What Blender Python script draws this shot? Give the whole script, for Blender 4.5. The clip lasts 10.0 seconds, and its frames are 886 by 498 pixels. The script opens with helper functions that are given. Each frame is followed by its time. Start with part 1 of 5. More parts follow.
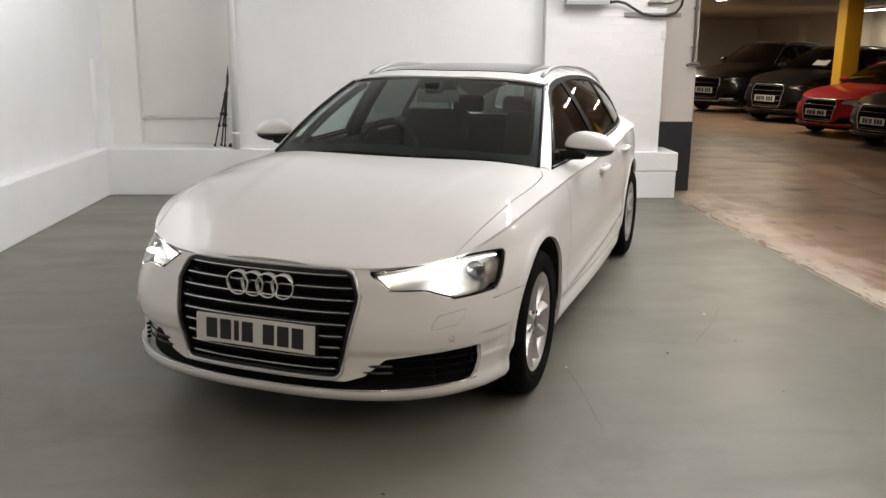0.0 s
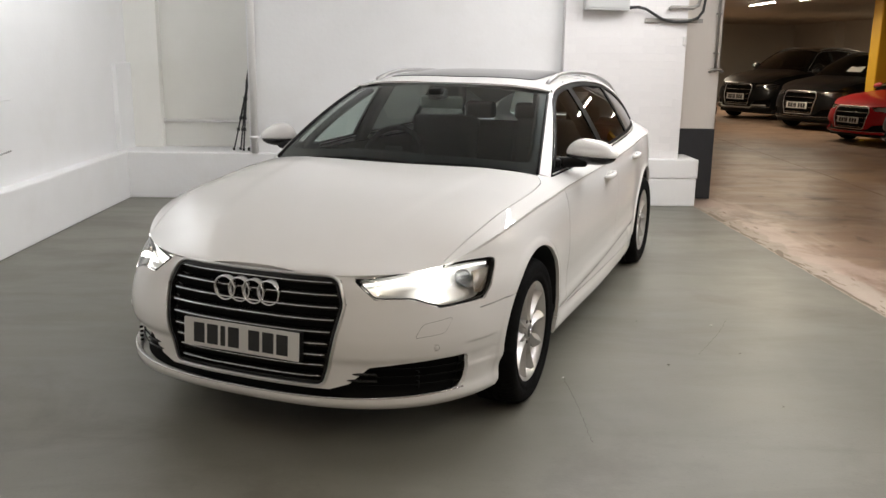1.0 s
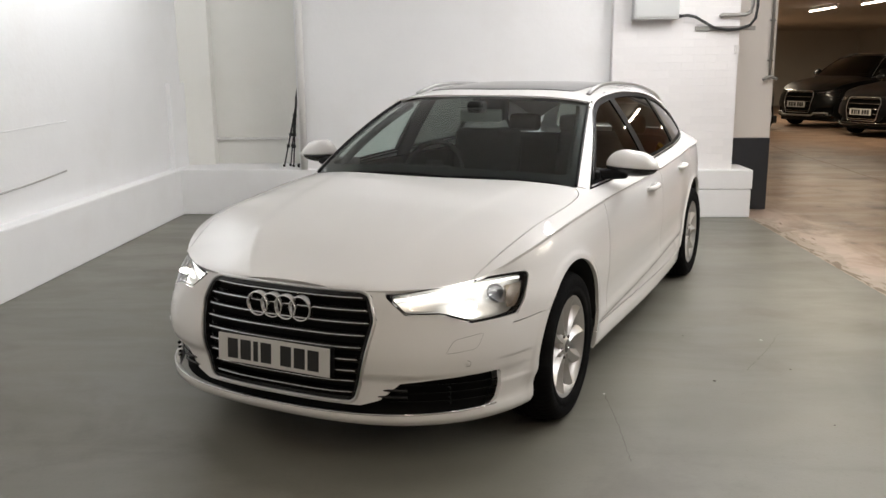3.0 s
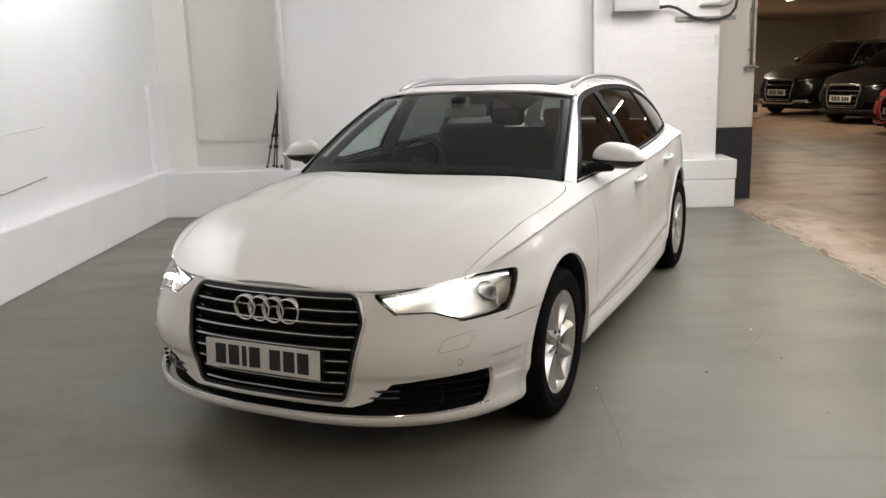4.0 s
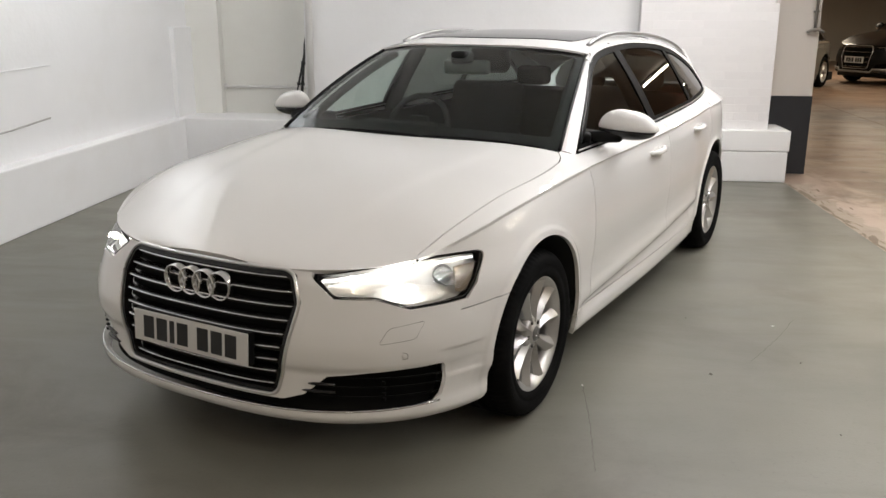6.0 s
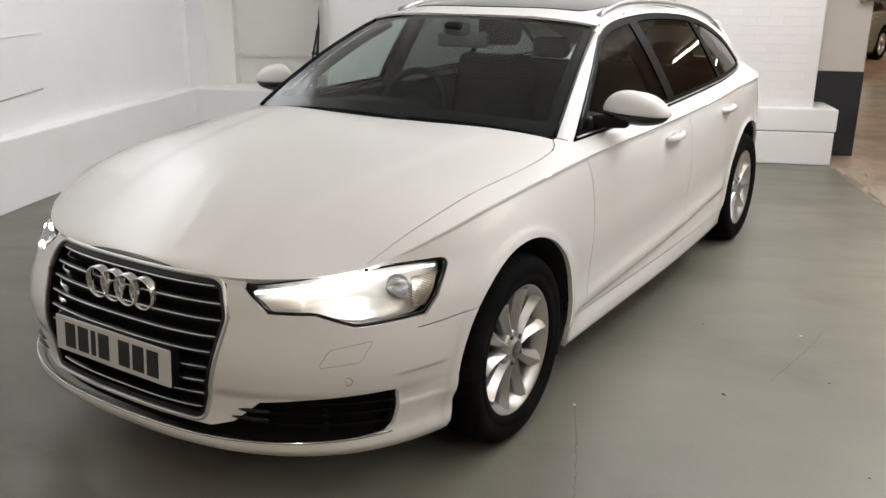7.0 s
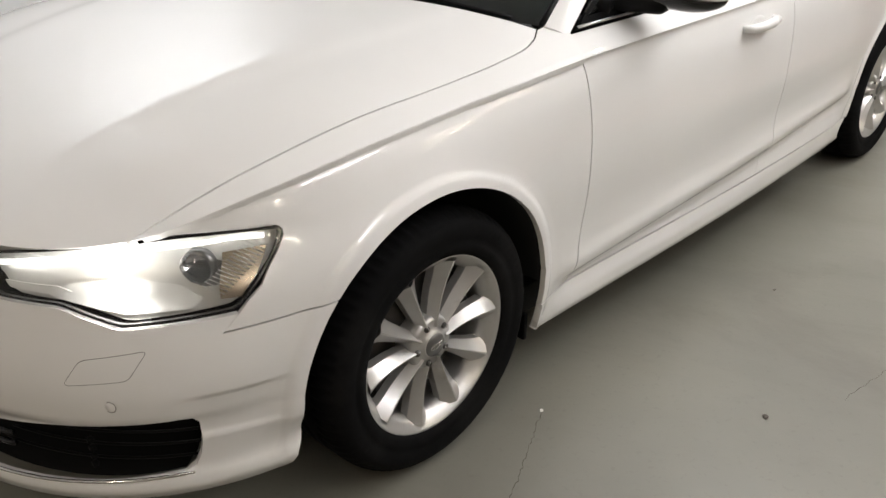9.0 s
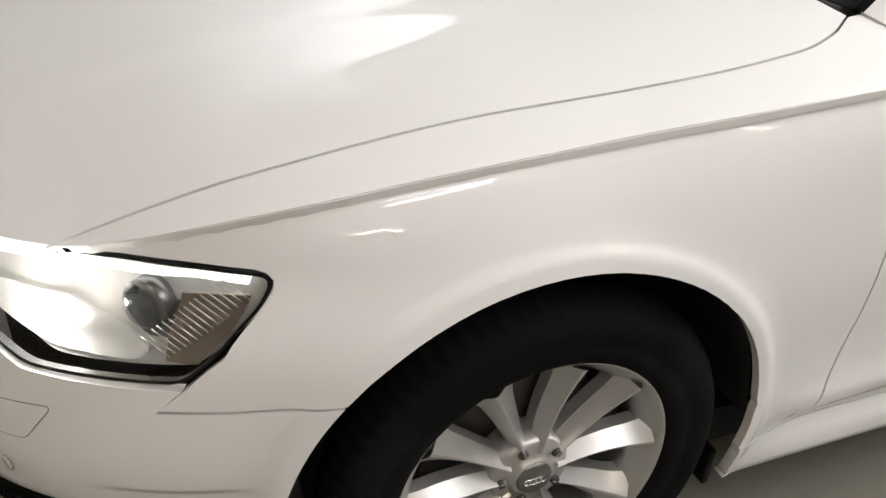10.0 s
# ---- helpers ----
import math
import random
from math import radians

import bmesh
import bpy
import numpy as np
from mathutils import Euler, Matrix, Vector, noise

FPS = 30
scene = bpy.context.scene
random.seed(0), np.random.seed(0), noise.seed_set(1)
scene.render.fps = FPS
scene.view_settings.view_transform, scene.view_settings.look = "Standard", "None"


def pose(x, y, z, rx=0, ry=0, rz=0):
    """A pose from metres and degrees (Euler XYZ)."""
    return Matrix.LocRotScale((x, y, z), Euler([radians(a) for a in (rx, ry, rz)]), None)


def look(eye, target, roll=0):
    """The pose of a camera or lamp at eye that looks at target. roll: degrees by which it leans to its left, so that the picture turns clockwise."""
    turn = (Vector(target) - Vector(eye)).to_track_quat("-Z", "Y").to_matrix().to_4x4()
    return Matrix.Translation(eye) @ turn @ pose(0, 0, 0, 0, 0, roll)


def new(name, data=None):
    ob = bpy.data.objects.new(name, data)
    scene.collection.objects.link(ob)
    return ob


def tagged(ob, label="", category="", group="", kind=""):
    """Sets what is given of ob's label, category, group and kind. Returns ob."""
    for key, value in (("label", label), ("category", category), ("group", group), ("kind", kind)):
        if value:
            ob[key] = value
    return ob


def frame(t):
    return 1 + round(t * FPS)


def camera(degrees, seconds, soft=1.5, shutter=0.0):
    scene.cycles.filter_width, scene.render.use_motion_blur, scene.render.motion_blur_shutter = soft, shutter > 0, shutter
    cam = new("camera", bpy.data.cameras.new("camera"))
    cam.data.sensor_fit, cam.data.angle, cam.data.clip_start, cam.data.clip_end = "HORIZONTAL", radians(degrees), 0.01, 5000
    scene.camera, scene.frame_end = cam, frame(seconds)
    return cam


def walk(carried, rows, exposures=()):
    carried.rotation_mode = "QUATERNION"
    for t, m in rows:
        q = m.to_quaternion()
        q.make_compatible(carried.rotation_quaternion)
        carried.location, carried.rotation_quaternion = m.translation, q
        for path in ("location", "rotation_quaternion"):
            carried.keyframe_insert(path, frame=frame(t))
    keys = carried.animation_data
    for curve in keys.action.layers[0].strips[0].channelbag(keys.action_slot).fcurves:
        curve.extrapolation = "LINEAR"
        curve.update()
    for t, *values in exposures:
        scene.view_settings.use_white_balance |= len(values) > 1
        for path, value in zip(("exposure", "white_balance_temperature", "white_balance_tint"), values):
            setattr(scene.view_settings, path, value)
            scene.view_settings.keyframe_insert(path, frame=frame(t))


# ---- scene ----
cam = camera(54.3, 10.0)
PATH = [
    (0, (1.75, -2.654, 1.512), (1.083, -0.824, 1.059), 0.6),
    (0.5, (1.801, -2.633, 1.519), (1.13, -0.806, 1.062), 0.2),
    (1, (1.902, -2.561, 1.521), (1.163, -0.757, 1.077), 0.8),
    (1.5, (1.972, -2.514, 1.516), (1.179, -0.732, 1.075), 0.7),
    (2, (1.98, -2.489, 1.516), (1.14, -0.725, 1.088), 0.5),
    (2.5, (1.982, -2.486, 1.516), (1.12, -0.73, 1.101), -0.0),
    (4, (1.956, -2.459, 1.513), (1.122, -0.691, 1.092), -1.8),
    (4.5, (1.902, -2.406, 1.522), (1.108, -0.625, 1.077), -1.9),
    (5, (1.912, -2.366, 1.516), (1.143, -0.585, 1.031), -2.0),
    (5.5, (2.026, -2.112, 1.494), (1.164, -0.379, 0.988), -1.0),
    (6, (2.096, -1.915, 1.498), (1.146, -0.234, 0.975), 0.3),
    (7.3, (2.098, -1.22, 1.493), (1.005, 0.337, 0.875), 0.6),
    (7.5, (2.146, -1.098, 1.484), (0.974, 0.399, 0.864), 0.4),
    (8, (2.178, -0.899, 1.462), (0.908, 0.494, 0.793), -0.2),
    (8.3, (2.154, -0.724, 1.44), (0.895, 0.657, 0.727), 0.4),
    (8.5, (2.11, -0.592, 1.444), (0.867, 0.781, 0.69), 1.0),
    (8.8, (2.058, -0.36, 1.454), (0.85, 0.979, 0.588), 1.0),
    (9, (2.031, -0.243, 1.42), (0.812, 1.058, 0.514), 0.6),
    (9.3, (1.917, 0.01, 1.397), (0.57, 1.099, 0.397), 1.6),
    (9.5, (1.868, 0.146, 1.381), (0.419, 1.051, 0.343), 1.4),
    (9.8, (1.757, 0.333, 1.343), (0.244, 1.082, 0.270), 2.2),
    (10, (1.642, 0.454, 1.298), (0.102, 1.139, 0.220), 3.5),
]
walk(cam, [(t, look(eye, target, roll)) for t, eye, target, roll in PATH])

# ---- world, lights, exposure ----
world = bpy.data.worlds.new("world")
world.use_nodes = True
world.node_tree.nodes["Background"].inputs[0].default_value = (0.9, 0.92, 1.0, 1)
world.node_tree.nodes["Background"].inputs[1].default_value = 0.05
scene.world = world
scene.view_settings.exposure = 0.20

ROOM = pose(0, 0, 0, 0, 0, 23.5)      # the building's grid: u along the back wall, v away from the door


def room_light(name, u, v, z, length, width, power, colour, along="u"):
    data = bpy.data.lights.new(name, "AREA")
    data.shape, data.size, data.size_y = "RECTANGLE", length, width
    data.energy, data.color = power, colour
    ob = new(name, data)
    ob.matrix_world = ROOM @ pose(u, v, z, 0, 0, 0 if along == "u" else 90)
    return ob


# second colour is for a warm fill lamp added behind the camera
WHITE_TUBE, BEHIND_FILL, WARM_TUBE = (0.985, 0.975, 0.99), (1.0, 0.83, 0.66), (1.0, 0.86, 0.66)
WALL_FILL_WHITE = (0.945, 0.97, 1.0)
# unseen bay lamps, positions made up; the last is fill for the left wall
UNSEEN_BAY_LAMPS = [(2.2, 2.9, 3.30, 52, 0, WHITE_TUBE, 0.10), (3.92, 3.2, 3.10, 78, 72, WHITE_TUBE, 0.10), (3.92, -0.2, 3.10, 38, 72, WHITE_TUBE, 0.10), (0.4, -3.6, 3.30, 38, 0, BEHIND_FILL, 0.10), (-1.6, 3.35, 3.16, 39, 95, WALL_FILL_WHITE, 0.66)]
for u, v, z, power, tilt, colour, width in UNSEEN_BAY_LAMPS:
    ob = room_light("tube_or_fill_light", u, v, z, 3.0, width, power, colour, "v")
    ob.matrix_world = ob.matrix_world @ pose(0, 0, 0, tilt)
# tubes at u = 5.4 and v = 22 are added to brighten the lane
LANE_TUBES = [(5.4, 8.0, 37), (5.4, -3.0, 40), (5.5, 2.2, 15), (6.2, 2.2, 15), (7.95, 16.1, 55), (8.15, 13.9, 55), (8.0, 22.0, 170), (13.6, 20.4, 35)]
for u, v, power in LANE_TUBES:
    room_light("tube_or_fill_light", u, v, 2.62, 1.5, 0.08, power, WARM_TUBE, "v")


# ---- materials ----
def material(name, colour, rough=0.5, metal=0.0, vary=0.0, scale=8.0, bump=0.0, bump_scale=120.0, coat=0.0, rough_vary=0.0, spec=0.5,
             second=None, second_scale=1.5, second_sharp=(0.45, 0.7), per_object=0.0):
    m = bpy.data.materials.new(name)
    m.use_nodes = True
    n, l = m.node_tree.nodes, m.node_tree.links
    b = n["Principled BSDF"]
    b.inputs["Base Color"].default_value = (*colour, 1)
    b.inputs["Roughness"].default_value = rough
    b.inputs["Metallic"].default_value = metal
    b.inputs["Coat Weight"].default_value = coat
    b.inputs["Specular IOR Level"].default_value = spec
    b.inputs["Coat Roughness"].default_value = 0.03
    co = n.new("ShaderNodeTexCoord")
    out = None
    if vary or second:
        tex = n.new("ShaderNodeTexNoise")
        tex.inputs["Scale"].default_value, tex.inputs["Detail"].default_value = scale, 6
        l.new(co.outputs["Object"], tex.inputs["Vector"])
        mix = n.new("ShaderNodeMix")
        mix.data_type = "RGBA"
        mix.inputs[6].default_value = (*[max(0, c * (1 - vary)) for c in colour], 1)
        mix.inputs[7].default_value = (*[min(1, c * (1 + vary)) for c in colour], 1)
        l.new(tex.outputs["Fac"], mix.inputs[0])
        out = mix.outputs[2]
    if second:
        tex2 = n.new("ShaderNodeTexNoise")
        tex2.inputs["Scale"].default_value, tex2.inputs["Detail"].default_value = second_scale, 8
        tex2.inputs["Roughness"].default_value = 0.65
        l.new(co.outputs["Object"], tex2.inputs["Vector"])
        ramp = n.new("ShaderNodeValToRGB")
        ramp.color_ramp.elements[0].position, ramp.color_ramp.elements[1].position = second_sharp
        l.new(tex2.outputs["Fac"], ramp.inputs[0])
        mix2 = n.new("ShaderNodeMix")
        mix2.data_type = "RGBA"
        mix2.inputs[7].default_value = (*second, 1)
        l.new(ramp.outputs[0], mix2.inputs[0])
        l.new(out, mix2.inputs[6])
        out = mix2.outputs[2]
    if per_object:
        info = n.new("ShaderNodeObjectInfo")
        mul = n.new("ShaderNodeMapRange")
        mul.inputs[3].default_value, mul.inputs[4].default_value = 1 - per_object, 1 + per_object * 0.5
        l.new(info.outputs["Random"], mul.inputs[0])
        mix3 = n.new("ShaderNodeMix")
        mix3.data_type, mix3.blend_type = "RGBA", "MULTIPLY"
        mix3.inputs[0].default_value = 1
        if out:
            l.new(out, mix3.inputs[6])
        else:
            mix3.inputs[6].default_value = (*colour, 1)
        l.new(mul.outputs[0], mix3.inputs[7])
        out = mix3.outputs[2]
    if out:
        l.new(out, b.inputs["Base Color"])
    if rough_vary:
        t3 = n.new("ShaderNodeTexNoise")
        t3.inputs["Scale"].default_value, t3.inputs["Detail"].default_value = scale * 0.6, 5
        l.new(co.outputs["Object"], t3.inputs["Vector"])
        mr = n.new("ShaderNodeMapRange")
        mr.inputs[1].default_value, mr.inputs[2].default_value = 0.3, 0.7
        mr.inputs[3].default_value, mr.inputs[4].default_value = max(0.02, rough - rough_vary), min(1, rough + rough_vary)
        l.new(t3.outputs["Fac"], mr.inputs[0])
        l.new(mr.outputs[0], b.inputs["Roughness"])
    if bump:
        t4 = n.new("ShaderNodeTexNoise")
        t4.inputs["Scale"].default_value, t4.inputs["Detail"].default_value = bump_scale, 4
        l.new(co.outputs["Object"], t4.inputs["Vector"])
        bp = n.new("ShaderNodeBump")
        bp.inputs["Strength"].default_value, bp.inputs["Distance"].default_value = bump, 0.01
        l.new(t4.outputs["Fac"], bp.inputs["Height"])
        l.new(bp.outputs[0], b.inputs["Normal"])
    return m


def emitter(name, colour, strength):
    m = material(name, colour, 0.4)
    b = m.node_tree.nodes["Principled BSDF"]
    b.inputs["Emission Color"].default_value = (*colour, 1)
    b.inputs["Emission Strength"].default_value = strength
    return m


def glass(name, tint, gloss=0.08, rough=0.0):
    """A thin pane: tinted see-through with a mirror coat that grows at grazing angles."""
    m = bpy.data.materials.new(name)
    m.use_nodes = True
    n, l = m.node_tree.nodes, m.node_tree.links
    n.remove(n["Principled BSDF"])
    clear, shine, mix = n.new("ShaderNodeBsdfTransparent"), n.new("ShaderNodeBsdfGlossy"), n.new("ShaderNodeMixShader")
    facing, power, scale = n.new("ShaderNodeLayerWeight"), n.new("ShaderNodeMath"), n.new("ShaderNodeMapRange")
    facing.inputs[0].default_value = 0.5
    power.operation = "POWER"
    power.inputs[1].default_value = 4.0
    scale.inputs[3].default_value, scale.inputs[4].default_value = gloss, 1.0
    clear.inputs[0].default_value = (*tint, 1)
    shine.inputs["Roughness"].default_value = rough
    l.new(facing.outputs["Facing"], power.inputs[0])
    l.new(power.outputs[0], scale.inputs[0])
    l.new(scale.outputs[0], mix.inputs[0])
    l.new(clear.outputs[0], mix.inputs[1])
    l.new(shine.outputs[0], mix.inputs[2])
    l.new(mix.outputs[0], n["Material Output"].inputs[0])
    return m


M = {}
M["paint_white"] = material("car_paint_white", (0.79, 0.785, 0.77), 0.42, coat=1.0, spec=0.12, vary=0.008, scale=2500)
M["paint_grey"] = material("car_paint_dark_grey", (0.004, 0.004, 0.004), 0.35, 0.0, coat=0.35, spec=0.15, vary=0.1, scale=900)
M["paint_black"] = material("car_paint_black", (0.003, 0.003, 0.0035), 0.35, 0.0, spec=0.2, coat=0.5, vary=0.1, scale=900)
M["paint_red"] = material("car_paint_red", (0.33, 0.005, 0.010), 0.40, spec=0.1, coat=0.5, vary=0.05, scale=900)
M["paint_beige"] = material("car_paint_silver", (0.30, 0.275, 0.235), 0.35, 0.3, coat=1.0, vary=0.04, scale=900)
M["black_gloss"] = material("black_gloss_plastic", (0.010, 0.010, 0.011), 0.2, vary=0.05, scale=30)
M["black"] = material("black_plastic", (0.006, 0.006, 0.0065), 0.4, spec=0.12, vary=0.15, scale=40, bump=0.05, bump_scale=600)
M["void"] = material("black_duct", (0.003, 0.003, 0.003), 0.6, spec=0.1, vary=0.3, scale=10)
M["dark"] = material("underbody", (0.01, 0.01, 0.01), 0.8, vary=0.3, scale=10)
M["interior"] = material("cabin_trim", (0.011, 0.0115, 0.0112), 0.75, vary=0.2, scale=25, spec=0.2)
M["mirror_shell"] = material("grey_mirror_shell", (0.15, 0.155, 0.15), 0.5, vary=0.1, scale=30)
M["trim_black"] = material("black_window_trim", (0.004, 0.004, 0.0042), 0.5, spec=0.05, vary=0.1, scale=30)
M["headliner"] = material("cabin_cloth", (0.30, 0.29, 0.27), 0.9, vary=0.06, scale=60, bump=0.05, bump_scale=700)
M["chrome"] = material("chrome", (0.80, 0.80, 0.80), 0.10, 1.0, vary=0.02, scale=40)
M["rail"] = material("rail_aluminium", (0.42, 0.42, 0.42), 0.36, 0.9, vary=0.05, scale=40)
M["satin"] = material("satin_aluminium", (0.72, 0.72, 0.71), 0.28, 1.0, vary=0.03, scale=60)
M["alloy"] = material("alloy_paint", (0.55, 0.545, 0.53), 0.34, 0.68, coat=0.35, vary=0.05, scale=50, second=(0.33, 0.29, 0.24), second_scale=9, second_sharp=(0.60, 0.85))
M["cap"] = material("hub_cap_grey", (0.22, 0.22, 0.22), 0.35, 0.8, vary=0.1, scale=60)
M["rubber"] = material("tyre_rubber", (0.006, 0.006, 0.0063), 0.85, spec=0.06, vary=0.25, scale=30, bump=0.12, bump_scale=260, second=(0.013, 0.0128, 0.0125), second_scale=5)
M["iron"] = material("brake_iron", (0.10, 0.095, 0.09), 0.45, 0.8, vary=0.25, scale=40)
M["windscreen"] = glass("windscreen_glass", (0.67, 0.80, 0.775), 0.055)
M["side_glass"] = glass("side_glass", (0.76, 0.80, 0.76), 0.05)
M["tint_glass"] = glass("privacy_glass", (0.20, 0.205, 0.19), 0.06)
M["dark_glass"] = glass("dark_car_glass", (0.10, 0.10, 0.095), 0.045)
M["lamp_cover"] = glass("lamp_cover", (0.94, 0.95, 0.95), 0.04)
M["lens"] = glass("projector_lens", (0.75, 0.78, 0.80), 0.12)
M["lamp_on"] = emitter("headlamp_beam", (1.0, 0.97, 0.92), 9.0)
M["lamp_guide"] = emitter("daylight_guide", (1.0, 0.98, 0.95), 1.6)
M["lamp_soft"] = material("bright_reflector", (0.82, 0.82, 0.80), 0.28, 0.35, vary=0.12, scale=40)
M["lamp_house"] = material("lamp_housing", (0.74, 0.74, 0.72), 0.34, 0.5, vary=0.1, scale=30)
M["lamp_pale"] = material("pale_lamp_reflector", (0.60, 0.59, 0.57), 0.4, 0.2, vary=0.2, scale=20)
M["amber"] = material("amber_reflector", (0.60, 0.53, 0.44), 0.22, 0.9, vary=0.1, scale=60)
M["plate"] = material("plate_white", (0.64, 0.64, 0.62), 0.35, vary=0.02, scale=30)
M["ink"] = material("plate_ink", (0.012, 0.012, 0.012), 0.4, vary=0.1, scale=30)
M["sunroof"] = material("roof_glass", (0.02, 0.021, 0.022), 0.06, vary=0.05, scale=10)

M["wall"] = material("white_masonry_paint", (0.83, 0.83, 0.83), 0.62, vary=0.03, scale=3.0, bump=0.17, bump_scale=22, second=(0.77, 0.76, 0.745), second_scale=1.1, second_sharp=(0.52, 0.85))
M["wall_flat"] = material("cream_wall_paint", (0.81, 0.80, 0.755), 0.6, vary=0.03, scale=2.0, bump=0.12, bump_scale=40, second=(0.75, 0.735, 0.68), second_scale=0.9, second_sharp=(0.5, 0.9))
M["brick"] = material("painted_brick", (0.79, 0.775, 0.77), 0.62, vary=0.03, scale=6, bump=0.35, bump_scale=60, per_object=0.03, second=(0.74, 0.715, 0.69), second_scale=5, second_sharp=(0.55, 0.85))


def ground(name, colours, rough, bump, edge=None):
    """Trodden floor paint or concrete: broad tone, drawn-out smears, fine speckle and a patchy sheen."""
    base, pale, stain, smear = colours
    m = material(name, base, rough, bump=bump, bump_scale=70)
    n, l = m.node_tree.nodes, m.node_tree.links
    b = n["Principled BSDF"]
    co = n.new("ShaderNodeTexCoord")

    def noise(scale, detail, lo, hi, stretch=(1, 1, 1), turn=0.0, rug=0.55):
        mp, t, r = n.new("ShaderNodeMapping"), n.new("ShaderNodeTexNoise"), n.new("ShaderNodeMapRange")
        mp.inputs["Scale"].default_value = stretch
        mp.inputs["Rotation"].default_value = (0, 0, turn)
        t.inputs["Scale"].default_value, t.inputs["Detail"].default_value, t.inputs["Roughness"].default_value = scale, detail, rug
        t.inputs["Distortion"].default_value = 0.4
        r.interpolation_type = "SMOOTHSTEP"
        r.inputs[1].default_value, r.inputs[2].default_value = lo, hi
        l.new(co.outputs["Object"], mp.inputs[0])
        l.new(mp.outputs[0], t.inputs["Vector"])
        l.new(t.outputs["Fac"], r.inputs[0])
        return r.outputs[0]

    def blend(fac, under, over, amount):
        k, mx = n.new("ShaderNodeMath"), n.new("ShaderNodeMix")
        k.operation = "MULTIPLY"
        k.inputs[1].default_value = amount
        l.new(fac, k.inputs[0])
        mx.data_type = "RGBA"
        l.new(k.outputs[0], mx.inputs[0])
        if isinstance(under, tuple):
            mx.inputs[6].default_value = (*under, 1)
        else:
            l.new(under, mx.inputs[6])
        mx.inputs[7].default_value = (*over, 1)
        return mx.outputs[2]
    c = blend(noise(0.7, 5, 0.35, 0.68), base, pale, 0.8)
    c = blend(noise(1.1, 8, 0.50, 0.72, rug=0.65), c, stain, 0.9 if edge else 0.75)
    c = blend(noise(1.6, 7, 0.52, 0.70, (0.35, 1.6, 1), 0.5, 0.65), c, smear, 0.42)
    c = blend(noise(1.3, 7, 0.54, 0.72, (1.7, 0.3, 1), 0.2, 0.6), c, pale, 0.4)
    c = blend(noise(55, 3, 0.58, 0.72), c, stain, 0.25)
    if edge:
        c = blend(noise(3.4, 9, 0.54, 0.68, (1.3, 0.7, 1), 0.4, 0.7), c, stain, 0.65)
        # dust trodden out from the bay's edge, thinning away unevenly
        start, reach, dust = edge
        sep, far, add, cut = n.new("ShaderNodeSeparateXYZ"), n.new("ShaderNodeMapRange"), n.new("ShaderNodeMath"), n.new("ShaderNodeMapRange")
        l.new(co.outputs["Object"], sep.inputs[0])
        l.new(sep.outputs["X"], far.inputs[0])
        far.inputs[1].default_value, far.inputs[2].default_value = start, start + reach
        far.inputs[3].default_value, far.inputs[4].default_value = 0.62, -0.55
        l.new(far.outputs[0], add.inputs[0])
        l.new(noise(1.7, 8, 0.25, 0.75, (1.5, 0.7, 1), 0.0, 0.68), add.inputs[1])
        cut.interpolation_type = "SMOOTHSTEP"
        cut.inputs[1].default_value, cut.inputs[2].default_value = 0.35, 1.0
        l.new(add.outputs[0], cut.inputs[0])
        c = blend(cut.outputs[0], c, dust, 0.85)
    l.new(c, b.inputs["Base Color"])
    mr = n.new("ShaderNodeMapRange")
    mr.inputs[3].default_value, mr.inputs[4].default_value = rough - 0.05, rough + 0.10
    l.new(noise(1.4, 7, 0.35, 0.68, (0.5, 1.5, 1), 0.3, 0.65), mr.inputs[0])
    l.new(mr.outputs[0], b.inputs["Roughness"])
    return m


M["floor"] = ground("grey_floor_paint", ((0.162, 0.158, 0.132), (0.198, 0.190, 0.158), (0.121, 0.112, 0.091), (0.135, 0.126, 0.102)), 0.42, 0.06)
M["concrete"] = ground("worn_concrete", ((0.235, 0.152, 0.102), (0.305, 0.210, 0.148), (0.075, 0.044, 0.028), (0.125, 0.077, 0.050)), 0.36, 0.15, (3.5, 1.15, (0.465, 0.362, 0.300)))
M["screed"] = ground("pale_worn_screed", ((0.40, 0.330, 0.268), (0.465, 0.395, 0.33), (0.20, 0.145, 0.11), (0.30, 0.23, 0.18)), 0.6, 0.3)
M["chip"] = material("bare_chipped_edge", (0.23, 0.185, 0.14), 0.8, vary=0.3, scale=20, bump=0.3, bump_scale=80)
M["ridge"] = material("grey_plaster", (0.42, 0.41, 0.39), 0.8, vary=0.3, scale=9, bump=0.3, bump_scale=60)
M["paper"] = material("white_paper", (0.70, 0.69, 0.66), 0.7, vary=0.03, scale=10)
M["pillar"] = material("pillar_paint", (0.66, 0.62, 0.57), 0.55, vary=0.03, scale=4, bump=0.08, bump_scale=50)
M["band"] = material("dark_band_paint", (0.022, 0.024, 0.028), 0.5, vary=0.15, scale=12, bump=0.1, bump_scale=60)
M["yellow"] = material("yellow_paint", (0.62, 0.36, 0.02), 0.45, vary=0.06, scale=4, bump=0.05, bump_scale=60)
M["line"] = material("dirty_joint", (0.15, 0.09, 0.05), 0.6, vary=0.3, scale=12, second=(0.30, 0.22, 0.145), second_scale=2.2, second_sharp=(0.52, 0.62))
M["far_wall"] = material("beige_far_wall", (0.66, 0.62, 0.55), 0.7, vary=0.06, scale=1.0, bump=0.1, bump_scale=20)
M["ceiling"] = material("concrete_ceiling", (0.56, 0.50, 0.42), 0.7, vary=0.1, scale=1.5, bump=0.2, bump_scale=20)
